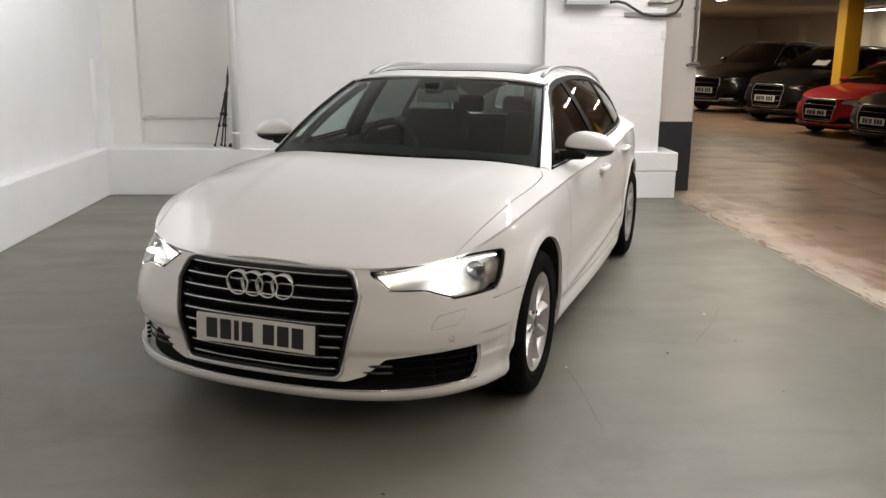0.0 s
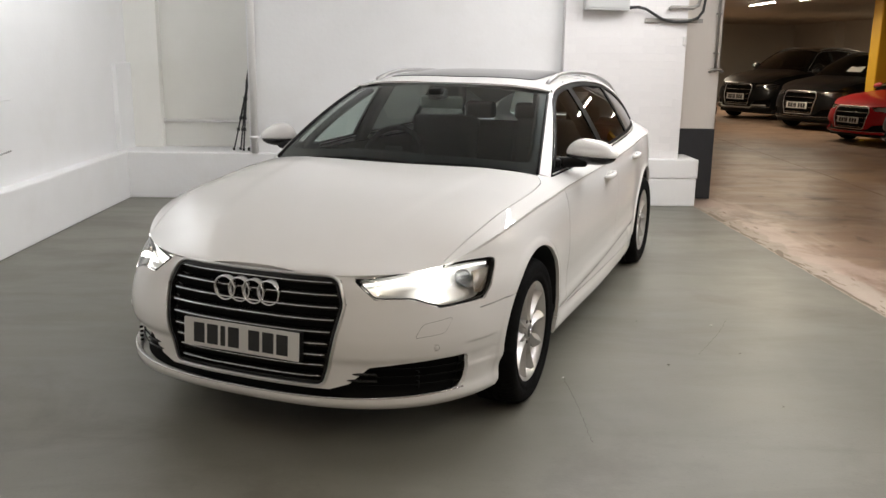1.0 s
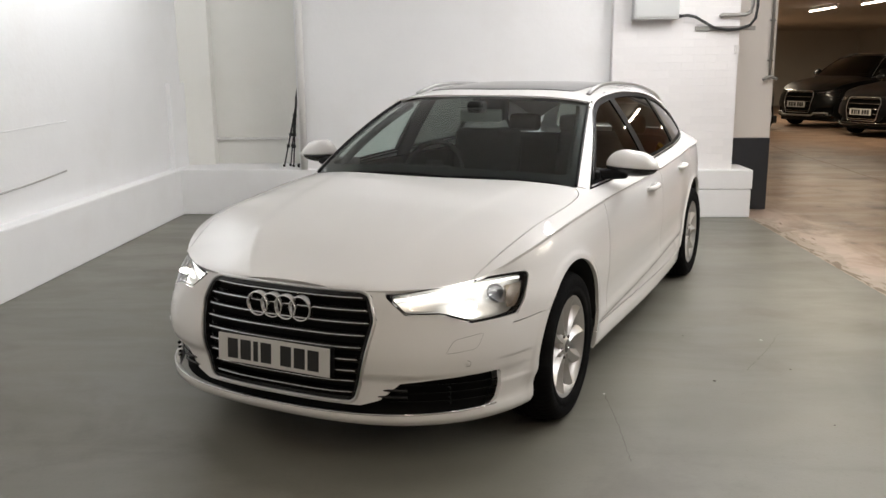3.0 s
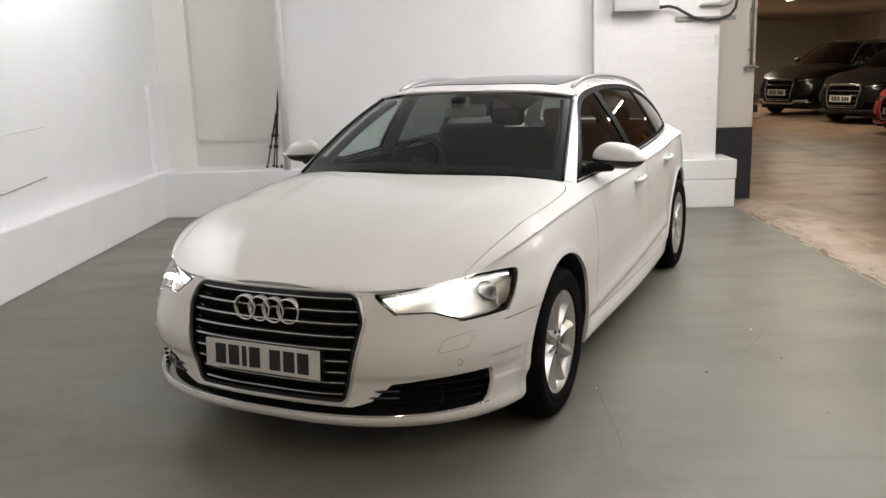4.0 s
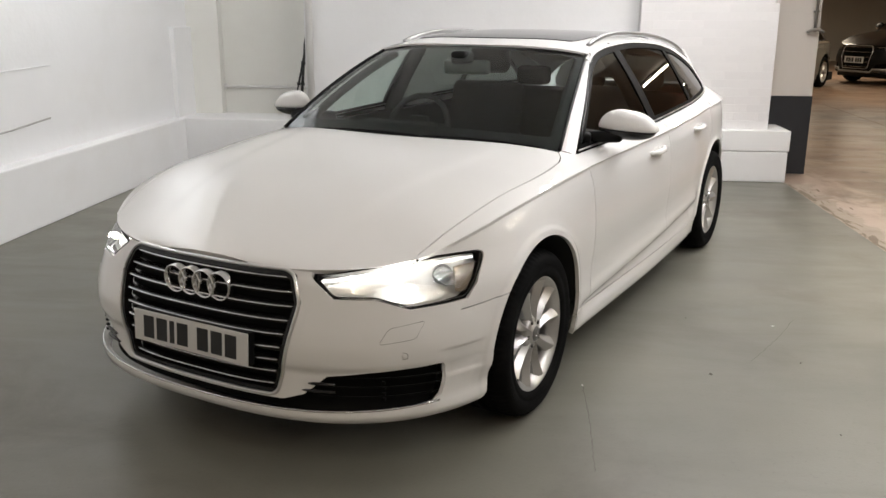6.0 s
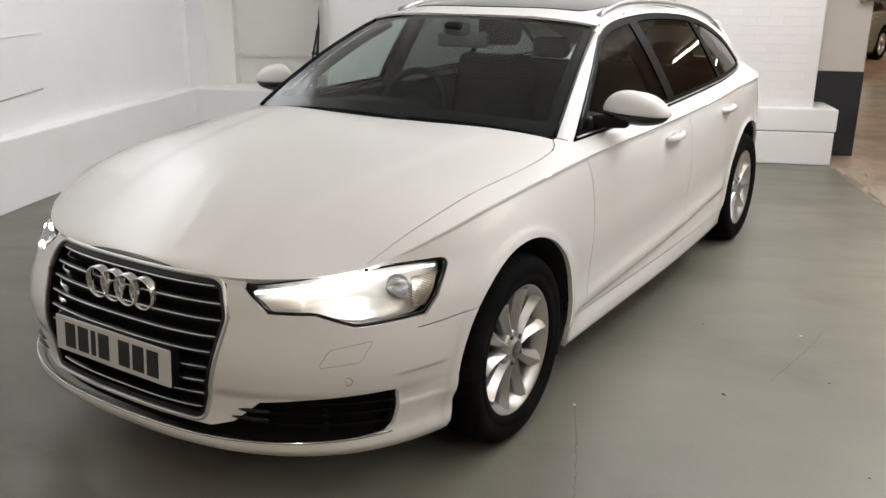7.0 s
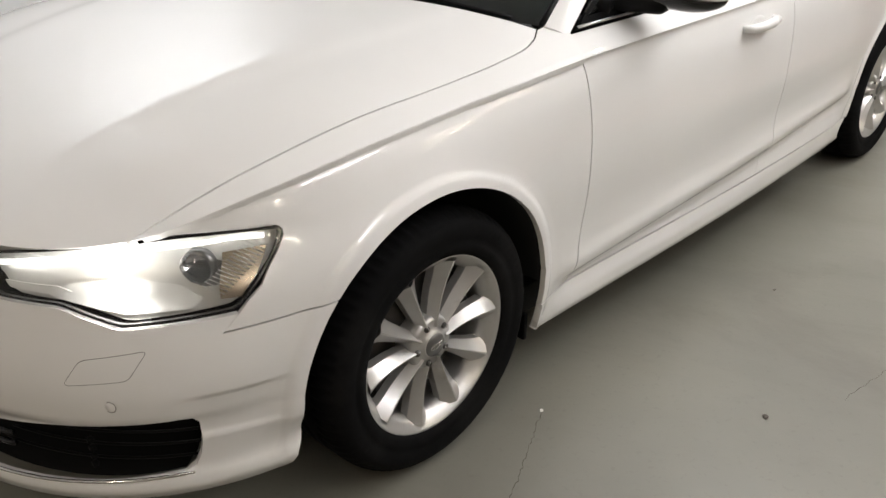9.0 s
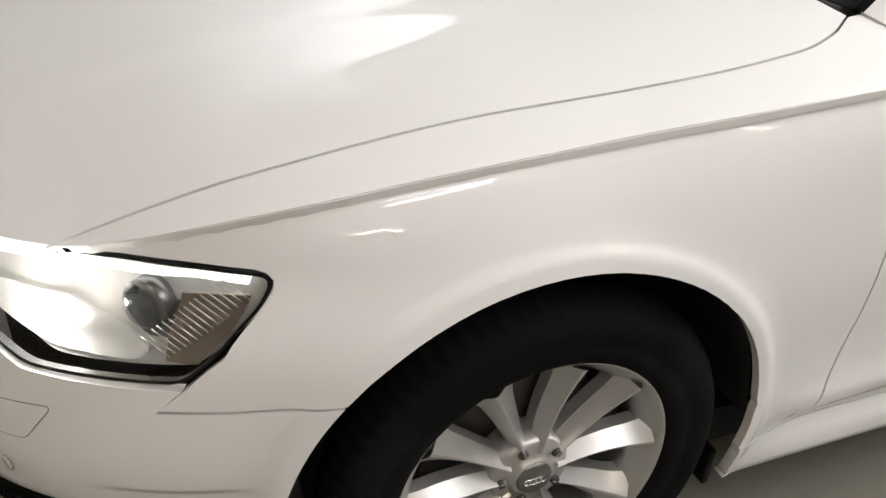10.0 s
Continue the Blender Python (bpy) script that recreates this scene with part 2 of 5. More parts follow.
M["bay_ceiling"] = material("white_ceiling", (0.82, 0.81, 0.79), 0.7, vary=0.04, scale=1.5, bump=0.15, bump_scale=20)
M["pipe"] = material("galvanised_pipe", (0.30, 0.29, 0.27), 0.45, 0.5, vary=0.2, scale=20)
M["pipe_white"] = material("painted_pipe", (0.74, 0.725, 0.70), 0.5, vary=0.03, scale=10, bump=0.08, bump_scale=60)
M["box_grey"] = material("grey_metal_box", (0.50, 0.51, 0.50), 0.45, vary=0.03, scale=6)
M["cable"] = material("black_cable", (0.02, 0.02, 0.02), 0.5, vary=0.1, scale=30)
M["tube"] = emitter("fluorescent_tube", (1.0, 0.93, 0.82), 9.0)
M["leaf"] = material("dry_debris", (0.06, 0.05, 0.035), 0.7, vary=0.2, scale=40)


# ---- mesh helpers ----
def link_mesh(name, verts, faces, mat, parent=None, label="", normals=None, smooth=True, matrix=None):
    me = bpy.data.meshes.new(name)
    me.from_pydata([tuple(map(float, v)) for v in verts], [], [tuple(map(int, f)) for f in faces])
    for one in (mat if isinstance(mat, (list, tuple)) else [mat]):
        me.materials.append(one)
    me.polygons.foreach_set("use_smooth", [smooth] * len(me.polygons))
    me.update()
    if normals is not None:
        me.normals_split_custom_set([tuple(map(float, n)) for n in normals])
    ob = new(name, me)
    if parent is not None:
        ob.parent = parent
    if matrix is not None:
        ob.matrix_world = matrix
    if label:
        ob["label"] = label
    return ob


def part(name, bm, mat, parent, label="", smooth=False, matrix=None):
    me = bpy.data.meshes.new(name)
    bm.to_mesh(me)
    bm.free()
    me.materials.append(mat)
    me.polygons.foreach_set("use_smooth", [smooth] * len(me.polygons))
    ob = new(name, me)
    if parent is not None:
        ob.parent = parent
    if matrix is not None:
        ob.matrix_basis = matrix
    if label:
        ob["label"] = label
    return ob


def box(bm, x0, y0, z0, x1, y1, z1, bevel=0.0, matrix=None, segments=2):
    got = bmesh.ops.create_cube(bm, size=1)["verts"]
    for v in got:
        v.co = Vector((x0 + (v.co.x + 0.5) * (x1 - x0), y0 + (v.co.y + 0.5) * (y1 - y0), z0 + (v.co.z + 0.5) * (z1 - z0)))
    if bevel:
        edges = list({e for v in got for e in v.link_edges})
        got = bmesh.ops.bevel(bm, geom=edges, offset=bevel, segments=segments, affect="EDGES", profile=0.5)["verts"]
        got = list({v for v in got})
    if matrix is not None:
        bmesh.ops.transform(bm, matrix=matrix, verts=got)
    return bm


def box_part(name, size, mat, parent, bevel=0.0, label="", matrix=None, smooth=False):
    bm = bmesh.new()
    box(bm, *size, bevel=bevel)
    return part(name, bm, mat, parent, label, smooth, matrix)


def tube_mesh(points, radius, sides=10, closed=False):
    """A round bar along the points."""
    pts = [Vector(p) for p in points]
    n = len(pts)
    verts, faces = [], []
    up = Vector((0.13, 0.31, 0.94)).normalized()
    for i, p in enumerate(pts):
        a, b = (pts[i - 1], pts[(i + 1) % n]) if closed else (pts[max(i - 1, 0)], pts[min(i + 1, n - 1)])
        d = (b - a).normalized()
        s = d.cross(up).normalized()
        t = s.cross(d)
        r = radius[i] if isinstance(radius, (list, tuple)) else radius
        for k in range(sides):
            w = 2 * math.pi * k / sides
            verts.append(p + r * (math.cos(w) * s + math.sin(w) * t))
    for i in range(n if closed else n - 1):
        for k in range(sides):
            a, b = i * sides + k, i * sides + (k + 1) % sides
            c, d = ((i + 1) % n) * sides + (k + 1) % sides, ((i + 1) % n) * sides + k
            faces.append((a, b, c, d))
    if not closed:
        faces.append(tuple(range(sides))[::-1])
        faces.append(tuple((n - 1) * sides + k for k in range(sides)))
    return verts, faces


def bar(name, points, radius, mat, parent, label="", sides=10, closed=False, matrix=None):
    v, f = tube_mesh(points, radius, sides, closed)
    return link_mesh(name, v, f, mat, parent, label, matrix=matrix)


def lathe(profile, steps, axis="x"):
    """Turns (radius, along) points about the x axis."""
    verts, faces = [], []
    for i in range(steps):
        w = 2 * math.pi * i / steps
        for r, a in profile:
            verts.append((a, r * math.cos(w), r * math.sin(w)))
    m = len(profile)
    for i in range(steps):
        j = (i + 1) % steps
        for k in range(m - 1):
            faces.append((i * m + k, j * m + k, j * m + k + 1, i * m + k + 1))
    return verts, faces


def curve(*pts):
    """A smooth curve through a few points that doesn't overshoot."""
    xs, ys = np.array([p[0] for p in pts], float), np.array([p[1] for p in pts], float)
    h, d = np.diff(xs), np.diff(ys) / np.diff(xs)
    m = np.zeros(len(xs))
    m[0], m[-1] = d[0], d[-1]
    for i in range(1, len(xs) - 1):
        if d[i - 1] * d[i] > 0:
            w1, w2 = 2 * h[i] + h[i - 1], h[i] + 2 * h[i - 1]
            m[i] = (w1 + w2) / (w1 / d[i - 1] + w2 / d[i])

    def f(x):
        x = np.clip(np.asarray(x, float), xs[0], xs[-1])
        i = np.clip(np.searchsorted(xs, x) - 1, 0, len(h) - 1)
        t = (x - xs[i]) / h[i]
        return ((1 + 2 * t) * (1 - t) ** 2 * ys[i] + t * (1 - t) ** 2 * h[i] * m[i] + t * t * (3 - 2 * t) * ys[i + 1] + t * t * (t - 1) * h[i] * m[i + 1])
    return f


from mathutils.geometry import delaunay_2d_cdt

# ---- the estate car's surfaces (metres; nose at y = 0, front towards -y) ----
AXLE_F, AXLE_R, AXLE_Z, ARCH, ARCH_Z = 0.955, 3.857, 0.325, 0.376, 0.335
NOSE_DEEP, NOSE_POW = 0.85, 2.6
nose_y = curve((0.12, 0.20), (0.17, 0.13), (0.205, 0.072), (0.222, 0.052), (0.243, 0.052), (0.275, 0.066), (0.35, 0.073), (0.384, 0.073), (0.402, 0.065), (0.45, 0.064), (0.5, 0.072), (0.6, 0.105), (0.66, 0.125), (0.71, 0.15), (0.8, 0.155))
flank = curve((0.12, 0.80), (0.17, 0.86), (0.19, 0.888), (0.212, 0.900), (0.235, 0.901), (0.26, 0.892), (0.285, 0.886), (0.31, 0.898), (0.342, 0.922), (0.362, 0.925), (0.40, 0.918), (0.45, 0.9165), (0.52, 0.921),
              (0.6, 0.925), (0.72, 0.921), (0.80, 0.912), (0.845, 0.900), (0.862, 0.894), (0.875, 0.902))
flank_end = curve((0.12, 0.82), (0.17, 0.875), (0.2, 0.895), (0.26, 0.905), (0.35, 0.913), (0.45, 0.9165), (0.52, 0.921), (0.6, 0.925), (0.72, 0.921), (0.80, 0.912), (0.845, 0.900), (0.862, 0.894), (0.875, 0.902))
tuck = curve((0.38, 0.0), (0.6, 0.02), (0.82, 0.035), (1.0, 0.030), (1.2, 0.014), (1.44, 0.003), (2.0, 0.0))
width_along = curve((0, 0.966), (0.5, 0.968), (0.9, 0.985), (1.3, 0.985), (1.5, 0.987), (2.4, 0.998), (3.2, 0.980), (3.6, 0.953), (3.9, 0.942), (4.3, 0.903), (4.9, 0.84))
flank_nose = curve((0.12, 0.80), (0.19, 0.865), (0.205, 0.893), (0.222, 0.908), (0.245, 0.908), (0.27, 0.905), (0.36, 0.918), (0.5, 0.928), (0.6, 0.922), (0.72, 0.912), (0.80, 0.905), (0.862, 0.896), (0.875, 0.902))
crease_z = curve((0.1, 0.695), (0.15, 0.697), (0.2, 0.702), (0.38, 0.734), (0.5, 0.772), (0.6, 0.800), (0.82, 0.842), (1.0, 0.862), (1.2, 0.881), (1.46, 0.899), (2.3, 0.919), (3.2, 0.937), (4.2, 0.955), (4.9, 0.95))
hood_z = curve((0.1, 0.70), (0.15, 0.715), (0.2, 0.733), (0.3, 0.768), (0.4, 0.801), (0.6, 0.858), (0.8, 0.898), (1.0, 0.927), (1.2, 0.952), (1.4, 0.976), (1.5, 0.986))
hood_round = curve((0.1, 2.2), (0.38, 3.0), (0.6, 5.0), (0.85, 6.0), (1.1, 4.6), (1.46, 4.4))
belt_z = curve((1.4, 0.925), (1.56, 0.931), (2.3, 0.955), (3.2, 0.98), (4.22, 1.005), (4.6, 1.01))
belt_x = curve((1.4, 0.785), (1.56, 0.797), (2.0, 0.825), (2.5, 0.835), (3.3, 0.815), (3.9, 0.753), (4.22, 0.690), (4.6, 0.60))
eave_z = curve((1.9, 1.20), (2.15, 1.318), (2.4, 1.350), (2.8, 1.368), (3.2, 1.355), (3.6, 1.315), (4.0, 1.235), (4.4, 1.10), (4.6, 1.03))
roof_z = curve((2.0, 1.348), (2.15, 1.37), (2.4, 1.40), (2.8, 1.418), (3.4, 1.404), (4.0, 1.358), (4.4, 1.29), (4.7, 1.20))
hood_cut = curve((0.383, 0.687), (0.5, 0.717), (0.66, 0.749), (0.85, 0.770), (1.0, 0.781), (1.25, 0.794), (1.34, 0.791), (1.41, 0.772), (1.46, 0.742))

deep = curve((0.12, 0.76), (0.60, 0.76), (0.70, 0.835), (0.74, 0.865), (1.0, 0.865))

_w = np.linspace(0, np.pi / 2, 2000)
_px, _py = 0.87 * np.sin(_w) ** (2 / NOSE_POW), NOSE_DEEP * (1 - np.cos(_w) ** (2 / NOSE_POW))
_arc = np.concatenate([[0], np.cumsum(np.hypot(np.diff(_px), np.diff(_py)))])
ARC = float(_arc[-1])


fold_rise = curve((1.45, 0.0), (2.1, 0.030), (2.7, 0.058), (3.3, 0.080), (3.6, 0.080))


def flank_x(y, z):
    z0 = z
    z = z - np.where(y < 3.9, fold_rise(y), 0.0) * np.clip((z - 0.20) / 0.14, 0, 1) * np.clip((0.75 - z) / 0.30, 0, 1)
    zz = np.where(z > 0.36, 0.36 + (z - 0.36) * (0.875 - 0.36) / (crease_z(y) - 0.36), z)
    t = np.clip((y - 0.42) / 0.32, 0, 1)
    t = t * t * (3 - 2 * t)
    w = np.where(y < 2.4, np.clip((1.50 - y) / 0.15, 0, 1) * (y > 0.95), np.clip((y - 3.28) / 0.15, 0, 1) * (y < 3.86))
    w = w * w * (3 - 2 * w)
    x = (flank_nose(zz) * (1 - t) + (flank(zz) * (1 - w) + flank_end(zz) * w) * t) * width_along(y) - tuck(y) * np.clip((zz - 0.66) / 0.215, 0, 1) ** 1.5
    for ay in (AXLE_F, AXLE_R):
        lip = np.clip((0.446 - np.hypot(y - ay, z0 - ARCH_Z)) / 0.06, 0, 1)
        down = np.where((y > ay) & (ay < 2), 1.0, np.clip((z0 - (0.19 if ay < 2 else 0.26)) / 0.06, 0, 1))
        sharp = np.clip((0.416 - np.hypot(y - ay, z0 - ARCH_Z)) / 0.022, 0, 1)
        x = x + (0.005 * lip ** 2 * (3 - 2 * lip) + 0.005 * sharp ** 2 * (3 - 2 * sharp)) * down
    rear = np.clip((y - 4.05) / 0.86, 0, 1)
    return x * (1 - rear ** 2.5) ** 0.4


def ease(t):
    t = np.clip(t, 0, 1)
    return t * t * (3 - 2 * t)


def scoop(y, z):
    """A shallow hollow in the bumper's corner, between two folds."""
    return 0.007 * ease((z - 0.340) / 0.018) * ease((0.450 - z) / 0.016) * ease((y - 0.35) / 0.07) * ease((0.585 - y) / 0.09)


def band(q, z):
    """The wrap-round side: q runs round the nose from the middle, z up."""
    q, z = np.asarray(q, float), np.asarray(z, float)
    a = np.abs(q)
    w = np.interp(np.minimum(a, ARC), _arc, _w)
    y = nose_y(z) + np.where(a < ARC, deep(z) * (1 - np.cos(w) ** (2 / NOSE_POW)), deep(z) + a - ARC)
    x = np.where(a < ARC, np.sin(w) ** (2 / NOSE_POW), 1.0) * flank_x(y, z) - scoop(y, z)
    return np.stack([np.sign(q) * x, y, z], -1)


def q_at_y(y, z):
    s, d = y - float(nose_y(z)), float(deep(z))
    if s >= d:
        return ARC + s - d
    w = math.acos(max(0.0, 1 - max(s, 0) / d) ** (NOSE_POW / 2))
    return float(np.interp(w, _w, _arc))


def q_at_x(x, z):
    """q where the nose is x from the middle."""
    lo, hi = 0.0, ARC
    for _ in range(40):
        mid = (lo + hi) / 2
        if float(band(mid, z)[0]) < abs(x):
            lo = mid
        else:
            hi = mid
    return math.copysign((lo + hi) / 2, x)


def crease_x(y):
    z = crease_z(y)
    d = deep(z)
    s = np.clip(y - nose_y(z), 0, d)
    return flank_x(y, z) * (1 - ((d - s) / d) ** NOSE_POW) ** (1 / NOSE_POW)


def top(x, y):
    """Bonnet and wing tops."""
    x, y = np.asarray(x, float), np.asarray(y, float)
    xc = np.maximum(crease_x(y), 1e-3)
    t = np.minimum(np.abs(x) / xc, 1.0)
    z = hood_z(y) - (hood_z(y) - crease_z(y)) * t ** hood_round(y)
    line = 0.34 + 0.20 * (y - 0.15) / 1.2
    fade = np.clip((y - 0.2) / 0.3, 0, 1) * np.clip((1.5 - y) / 0.3, 0, 1)
    z = z + 0.006 * fade / (1 + np.exp((np.abs(x) - line) / 0.018)) - 0.003 * fade
    return np.stack([x, y, z], -1)


def shoulder(y, t):
    """From the side crease (t = 0) to the window belt (t = 1)."""
    y, t = np.asarray(y, float), np.asarray(t, float)
    xc, zc = crease_x(y), crease_z(y)
    return np.stack([xc + (belt_x(y) - xc) * t, y, zc + (belt_z(y) - zc) * (1 - np.clip(1 - t, 0, 2) ** (1.25 + 0.45 * np.clip((y - 1.5) / 0.4, 0, 1)))], -1)


def side_glass(y, z):
    y, z = np.asarray(y, float), np.asarray(z, float)
    d = z - belt_z(y)
    return np.stack([belt_x(y) - 0.50 * d - 0.35 * d * d, y, z], -1)


def screen(u, v):
    """The windscreen: u across from -1 to 1, v up from 0 to 1."""
    u, v = np.asarray(u, float), np.asarray(v, float)
    bulge = 4 * v * (1 - v)
    x = u * (0.735 + (0.582 - 0.735) * v + 0.006 * bulge)
    y = (1.385 + 0.095 * u * u) * (1 - v) + (2.05 + 0.105 * u * u) * v - 0.012 * bulge
    z = (0.975 - 0.025 * u * u) * (1 - v) + (1.352 - 0.042 * u * u) * v + 0.020 * bulge
    return np.stack([x, y, z], -1)


def roof(u, y):
    u, y = np.asarray(u, float), np.asarray(y, float)
    ze = eave_z(y)
    xe = side_glass(y, ze)[..., 0]
    return np.stack([u * xe, y, roof_z(y) - (roof_z(y) - ze) * np.abs(u) ** 3.4], -1)


def arc_points(cy, cz, r, a0, a1, n):
    return [(cy + r * math.cos(math.radians(a0 + (a1 - a0) * i / n)), cz + r * math.sin(math.radians(a0 + (a1 - a0) * i / n))) for i in range(n + 1)]

# ---- panels cut out of those surfaces ----
def inside(px, py, poly):
    hit = np.zeros(px.shape, bool)
    n = len(poly)
    for i in range(n):
        (x0, y0), (x1, y1) = poly[i], poly[(i + 1) % n]
        if y0 == y1:
            continue
        hit ^= ((y0 > py) != (y1 > py)) & (px < (x1 - x0) * (py - y0) / (y1 - y0) + x0)
    return hit


def densify(poly, step, inward=1):
    """Points along an outline, every other one a hair inwards, so that no three lie on one line."""
    pts = [np.array(p, float) for p in poly]
    pts = [p for i, p in enumerate(pts) if np.hypot(*(p - pts[i - 1])) > 1e-5]
    n = len(pts)
    area = sum(pts[i][0] * pts[(i + 1) % n][1] - pts[(i + 1) % n][0] * pts[i][1] for i in range(n))
    s = inward if area > 0 else -inward
    keep = []
    for i in range(n):
        a, b = pts[i] - pts[i - 1], pts[(i + 1) % n] - pts[i]
        if abs(a[0] * b[1] - a[1] * b[0]) > 2e-4 * np.hypot(*a) * np.hypot(*b):
            keep.append(pts[i])
    out = []
    for i in range(len(keep)):
        a, b = keep[i], keep[(i + 1) % len(keep)]
        d = b - a
        n = max(1, int(np.ceil(np.hypot(*d) / step)))
        side = s * np.array([-d[1], d[0]]) / np.hypot(*d) * 4e-5
        out += [tuple(a + d * k / n + (side if k % 2 else 0 * side)) for k in range(n)]
    return out


def rounded(poly, r, steps=4):
    """Rounds a polygon's corners."""
    out, n = [], len(poly)
    for i in range(n):
        p0, p1, p2 = (np.array(poly[k % n], float) for k in (i - 1, i, i + 1))
        a, b = p0 - p1, p2 - p1
        la, lb = np.hypot(*a), np.hypot(*b)
        ra = min(r, 0.45 * la, 0.45 * lb)
        s, e = p1 + a / la * ra, p1 + b / lb * ra
        for k in range(steps + 1):
            t = k / steps
            out.append(tuple((1 - t) ** 2 * s + 2 * t * (1 - t) * p1 + t * t * e))
    return out


def patch(outline, surf, holes=(), step=0.025, depth=0.012, offset=0.0, flip=False, aspect=1.0, rim=None, extra=()):
    """Vertices, faces and corner normals of the piece of a surface inside an outline, with a turned-in edge."""

    outline = [(a * aspect, b) for a, b in outline]
    holes = [[(a * aspect, b) for a, b in h] for h in holes]
    loops = [densify(outline, rim or step)] + [densify(h, rim or step, -1) for h in holes]
    xs, ys = [p[0] for p in outline], [p[1] for p in outline]
    gx, gy = np.meshgrid(np.arange(min(xs) + step / 2, max(xs), step), np.arange(min(ys) + step / 2, max(ys), step))
    gx[1::2] += step / 2
    gx, gy = gx.ravel(), gy.ravel()
    if len(extra):
        more = np.array(extra, float)
        gx, gy = np.concatenate([more[:, 0] * aspect, gx]), np.concatenate([more[:, 1], gy])
    keep = inside(gx, gy, loops[0])
    for h in loops[1:]:
        keep &= ~inside(gx, gy, h)
    if len(extra):
        k = len(extra)
        near = np.min(np.hypot(gx[k:, None] - gx[None, :k], gy[k:, None] - gy[None, :k]), axis=1)
        keep[k:] &= near > step * 0.55
    gx, gy = gx[keep], gy[keep]
    edge_pts = np.array([p for lo in loops for p in lo])
    if len(gx):
        d = np.min(np.hypot(gx[:, None] - edge_pts[None, :, 0], gy[:, None] - edge_pts[None, :, 1]), axis=1)
        gx, gy = gx[d > step * 0.2], gy[d > step * 0.2]
    pts = [Vector(p) for p in edge_pts] + [Vector(p) for p in zip(gx, gy)]
    edges, at = [], 0
    for lo in loops:
        edges += [(at + i, at + (i + 1) % len(lo)) for i in range(len(lo))]
        at += len(lo)
    v2, e2, f2, vo, _, _ = delaunay_2d_cdt(pts, edges, [], 0, 1e-7)
    ab = np.array([tuple(p) for p in v2])
    tri = np.array([tuple(f) for f in f2])
    c = ab[tri].mean(axis=1)
    keep = inside(c[:, 0], c[:, 1], loops[0])
    for h in loops[1:]:
        keep &= ~inside(c[:, 0], c[:, 1], h)
    tri = tri[keep]
    a, b = ab[:, 0] / aspect, ab[:, 1]
    e = 1e-3
    pos = surf(a, b)
    nor = np.cross(surf(a + e, b) - surf(a - e, b), surf(a, b + e) - surf(a, b - e))
    nor /= np.maximum(np.linalg.norm(nor, axis=1, keepdims=True), 1e-9)
    if flip:
        nor = -nor
        tri = tri[:, ::-1]
    pos = pos + nor * offset
    verts, faces = [tuple(p) for p in pos], [tuple(t) for t in tri]
    normals = [nor[i] for t in tri for i in t]
    if depth:
        where = {}
        for new_i, olds in enumerate(vo):
            for o in olds:
                where[o] = new_i
        at = 0
        for lo in loops:
            ids = [where[at + i] for i in range(len(lo))]
            at += len(lo)
            base = len(verts)
            verts += [tuple(pos[i] - nor[i] * depth) for i in ids]
            n = len(ids)
            for i in range(n):
                j = (i + 1) % n
                quad = (ids[i], base + i, base + j, ids[j])
                p = [np.array(verts[k]) for k in quad]
                fn = np.cross(p[2] - p[0], p[3] - p[1])
                fn /= max(np.linalg.norm(fn), 1e-9)
                mid2 = (np.array(lo[i]) + np.array(lo[j])) / 2
                t2 = np.array(lo[j]) - np.array(lo[i])
                out2 = np.array([t2[1], -t2[0]]) / max(np.hypot(*t2), 1e-9) * 1e-3
                is_in = bool(inside(np.array([mid2[0] + out2[0]]), np.array([mid2[1] + out2[1]]), loops[0])[0])
                if at - n and not is_in:
                    is_in = False
                if at > len(loops[0]):
                    is_in = not bool(inside(np.array([mid2[0] + out2[0]]), np.array([mid2[1] + out2[1]]), lo)[0])
                out2 = -out2 if is_in else out2
                q2 = mid2 + out2
                side = surf(np.array([q2[0] / aspect]), np.array([q2[1]]))[0] - surf(np.array([mid2[0] / aspect]), np.array([mid2[1]]))[0]
                if np.dot(fn, side) < 0:
                    quad, fn = quad[::-1], -fn
                faces.append(quad)
                normals += [fn] * 4
    return verts, faces, normals


def crease_rows(y0, y1, step):
    """Rows of points just under the side crease, and along the lower fold, to hold their shape."""
    out = []
    for y in np.arange(y0, y1, step):
        for d in (0.0025, 0.005, 0.009, 0.014, 0.020, 0.027, 0.036):
            z = float(crease_z(y)) - d
            out.append((q_at_y(float(y), z), z))
        for z in (0.297, 0.306, 0.316, 0.326, 0.336, 0.346, 0.356, 0.368, 0.382, 0.398):
            if y > 1.42:
                out.append((q_at_y(float(y), z), z))
    return out


def arch_rows(ay, a0, a1, n):
    """Rings of points round a wheel arch, to hold its lip's shape."""
    out = []
    for r in (0.381, 0.388, 0.394, 0.399, 0.404, 0.409, 0.414, 0.419, 0.428, 0.440):
        for y, z in arc_points(ay, ARCH_Z, r, a0, a1, n):
            if z > 0.2:
                out.append((q_at_y(y, z), z))
    return out


def joined(*pieces):
    verts, faces, normals = [], [], []
    for v, f, n in pieces:
        k = len(verts)
        verts += v
        faces += [tuple(i + k for i in g) for g in f]
        normals += list(n)
    return verts, faces, normals


def mirrored(piece):
    v, f, n = piece
    verts = [(-p[0], p[1], p[2]) for p in v]
    faces, normals, at = [], [], 0
    for g in f:
        faces.append(tuple(g[::-1]))
        normals += [(-m[0], m[1], m[2]) for m in n[at:at + len(g)][::-1]]
        at += len(g)
    return verts, faces, normals


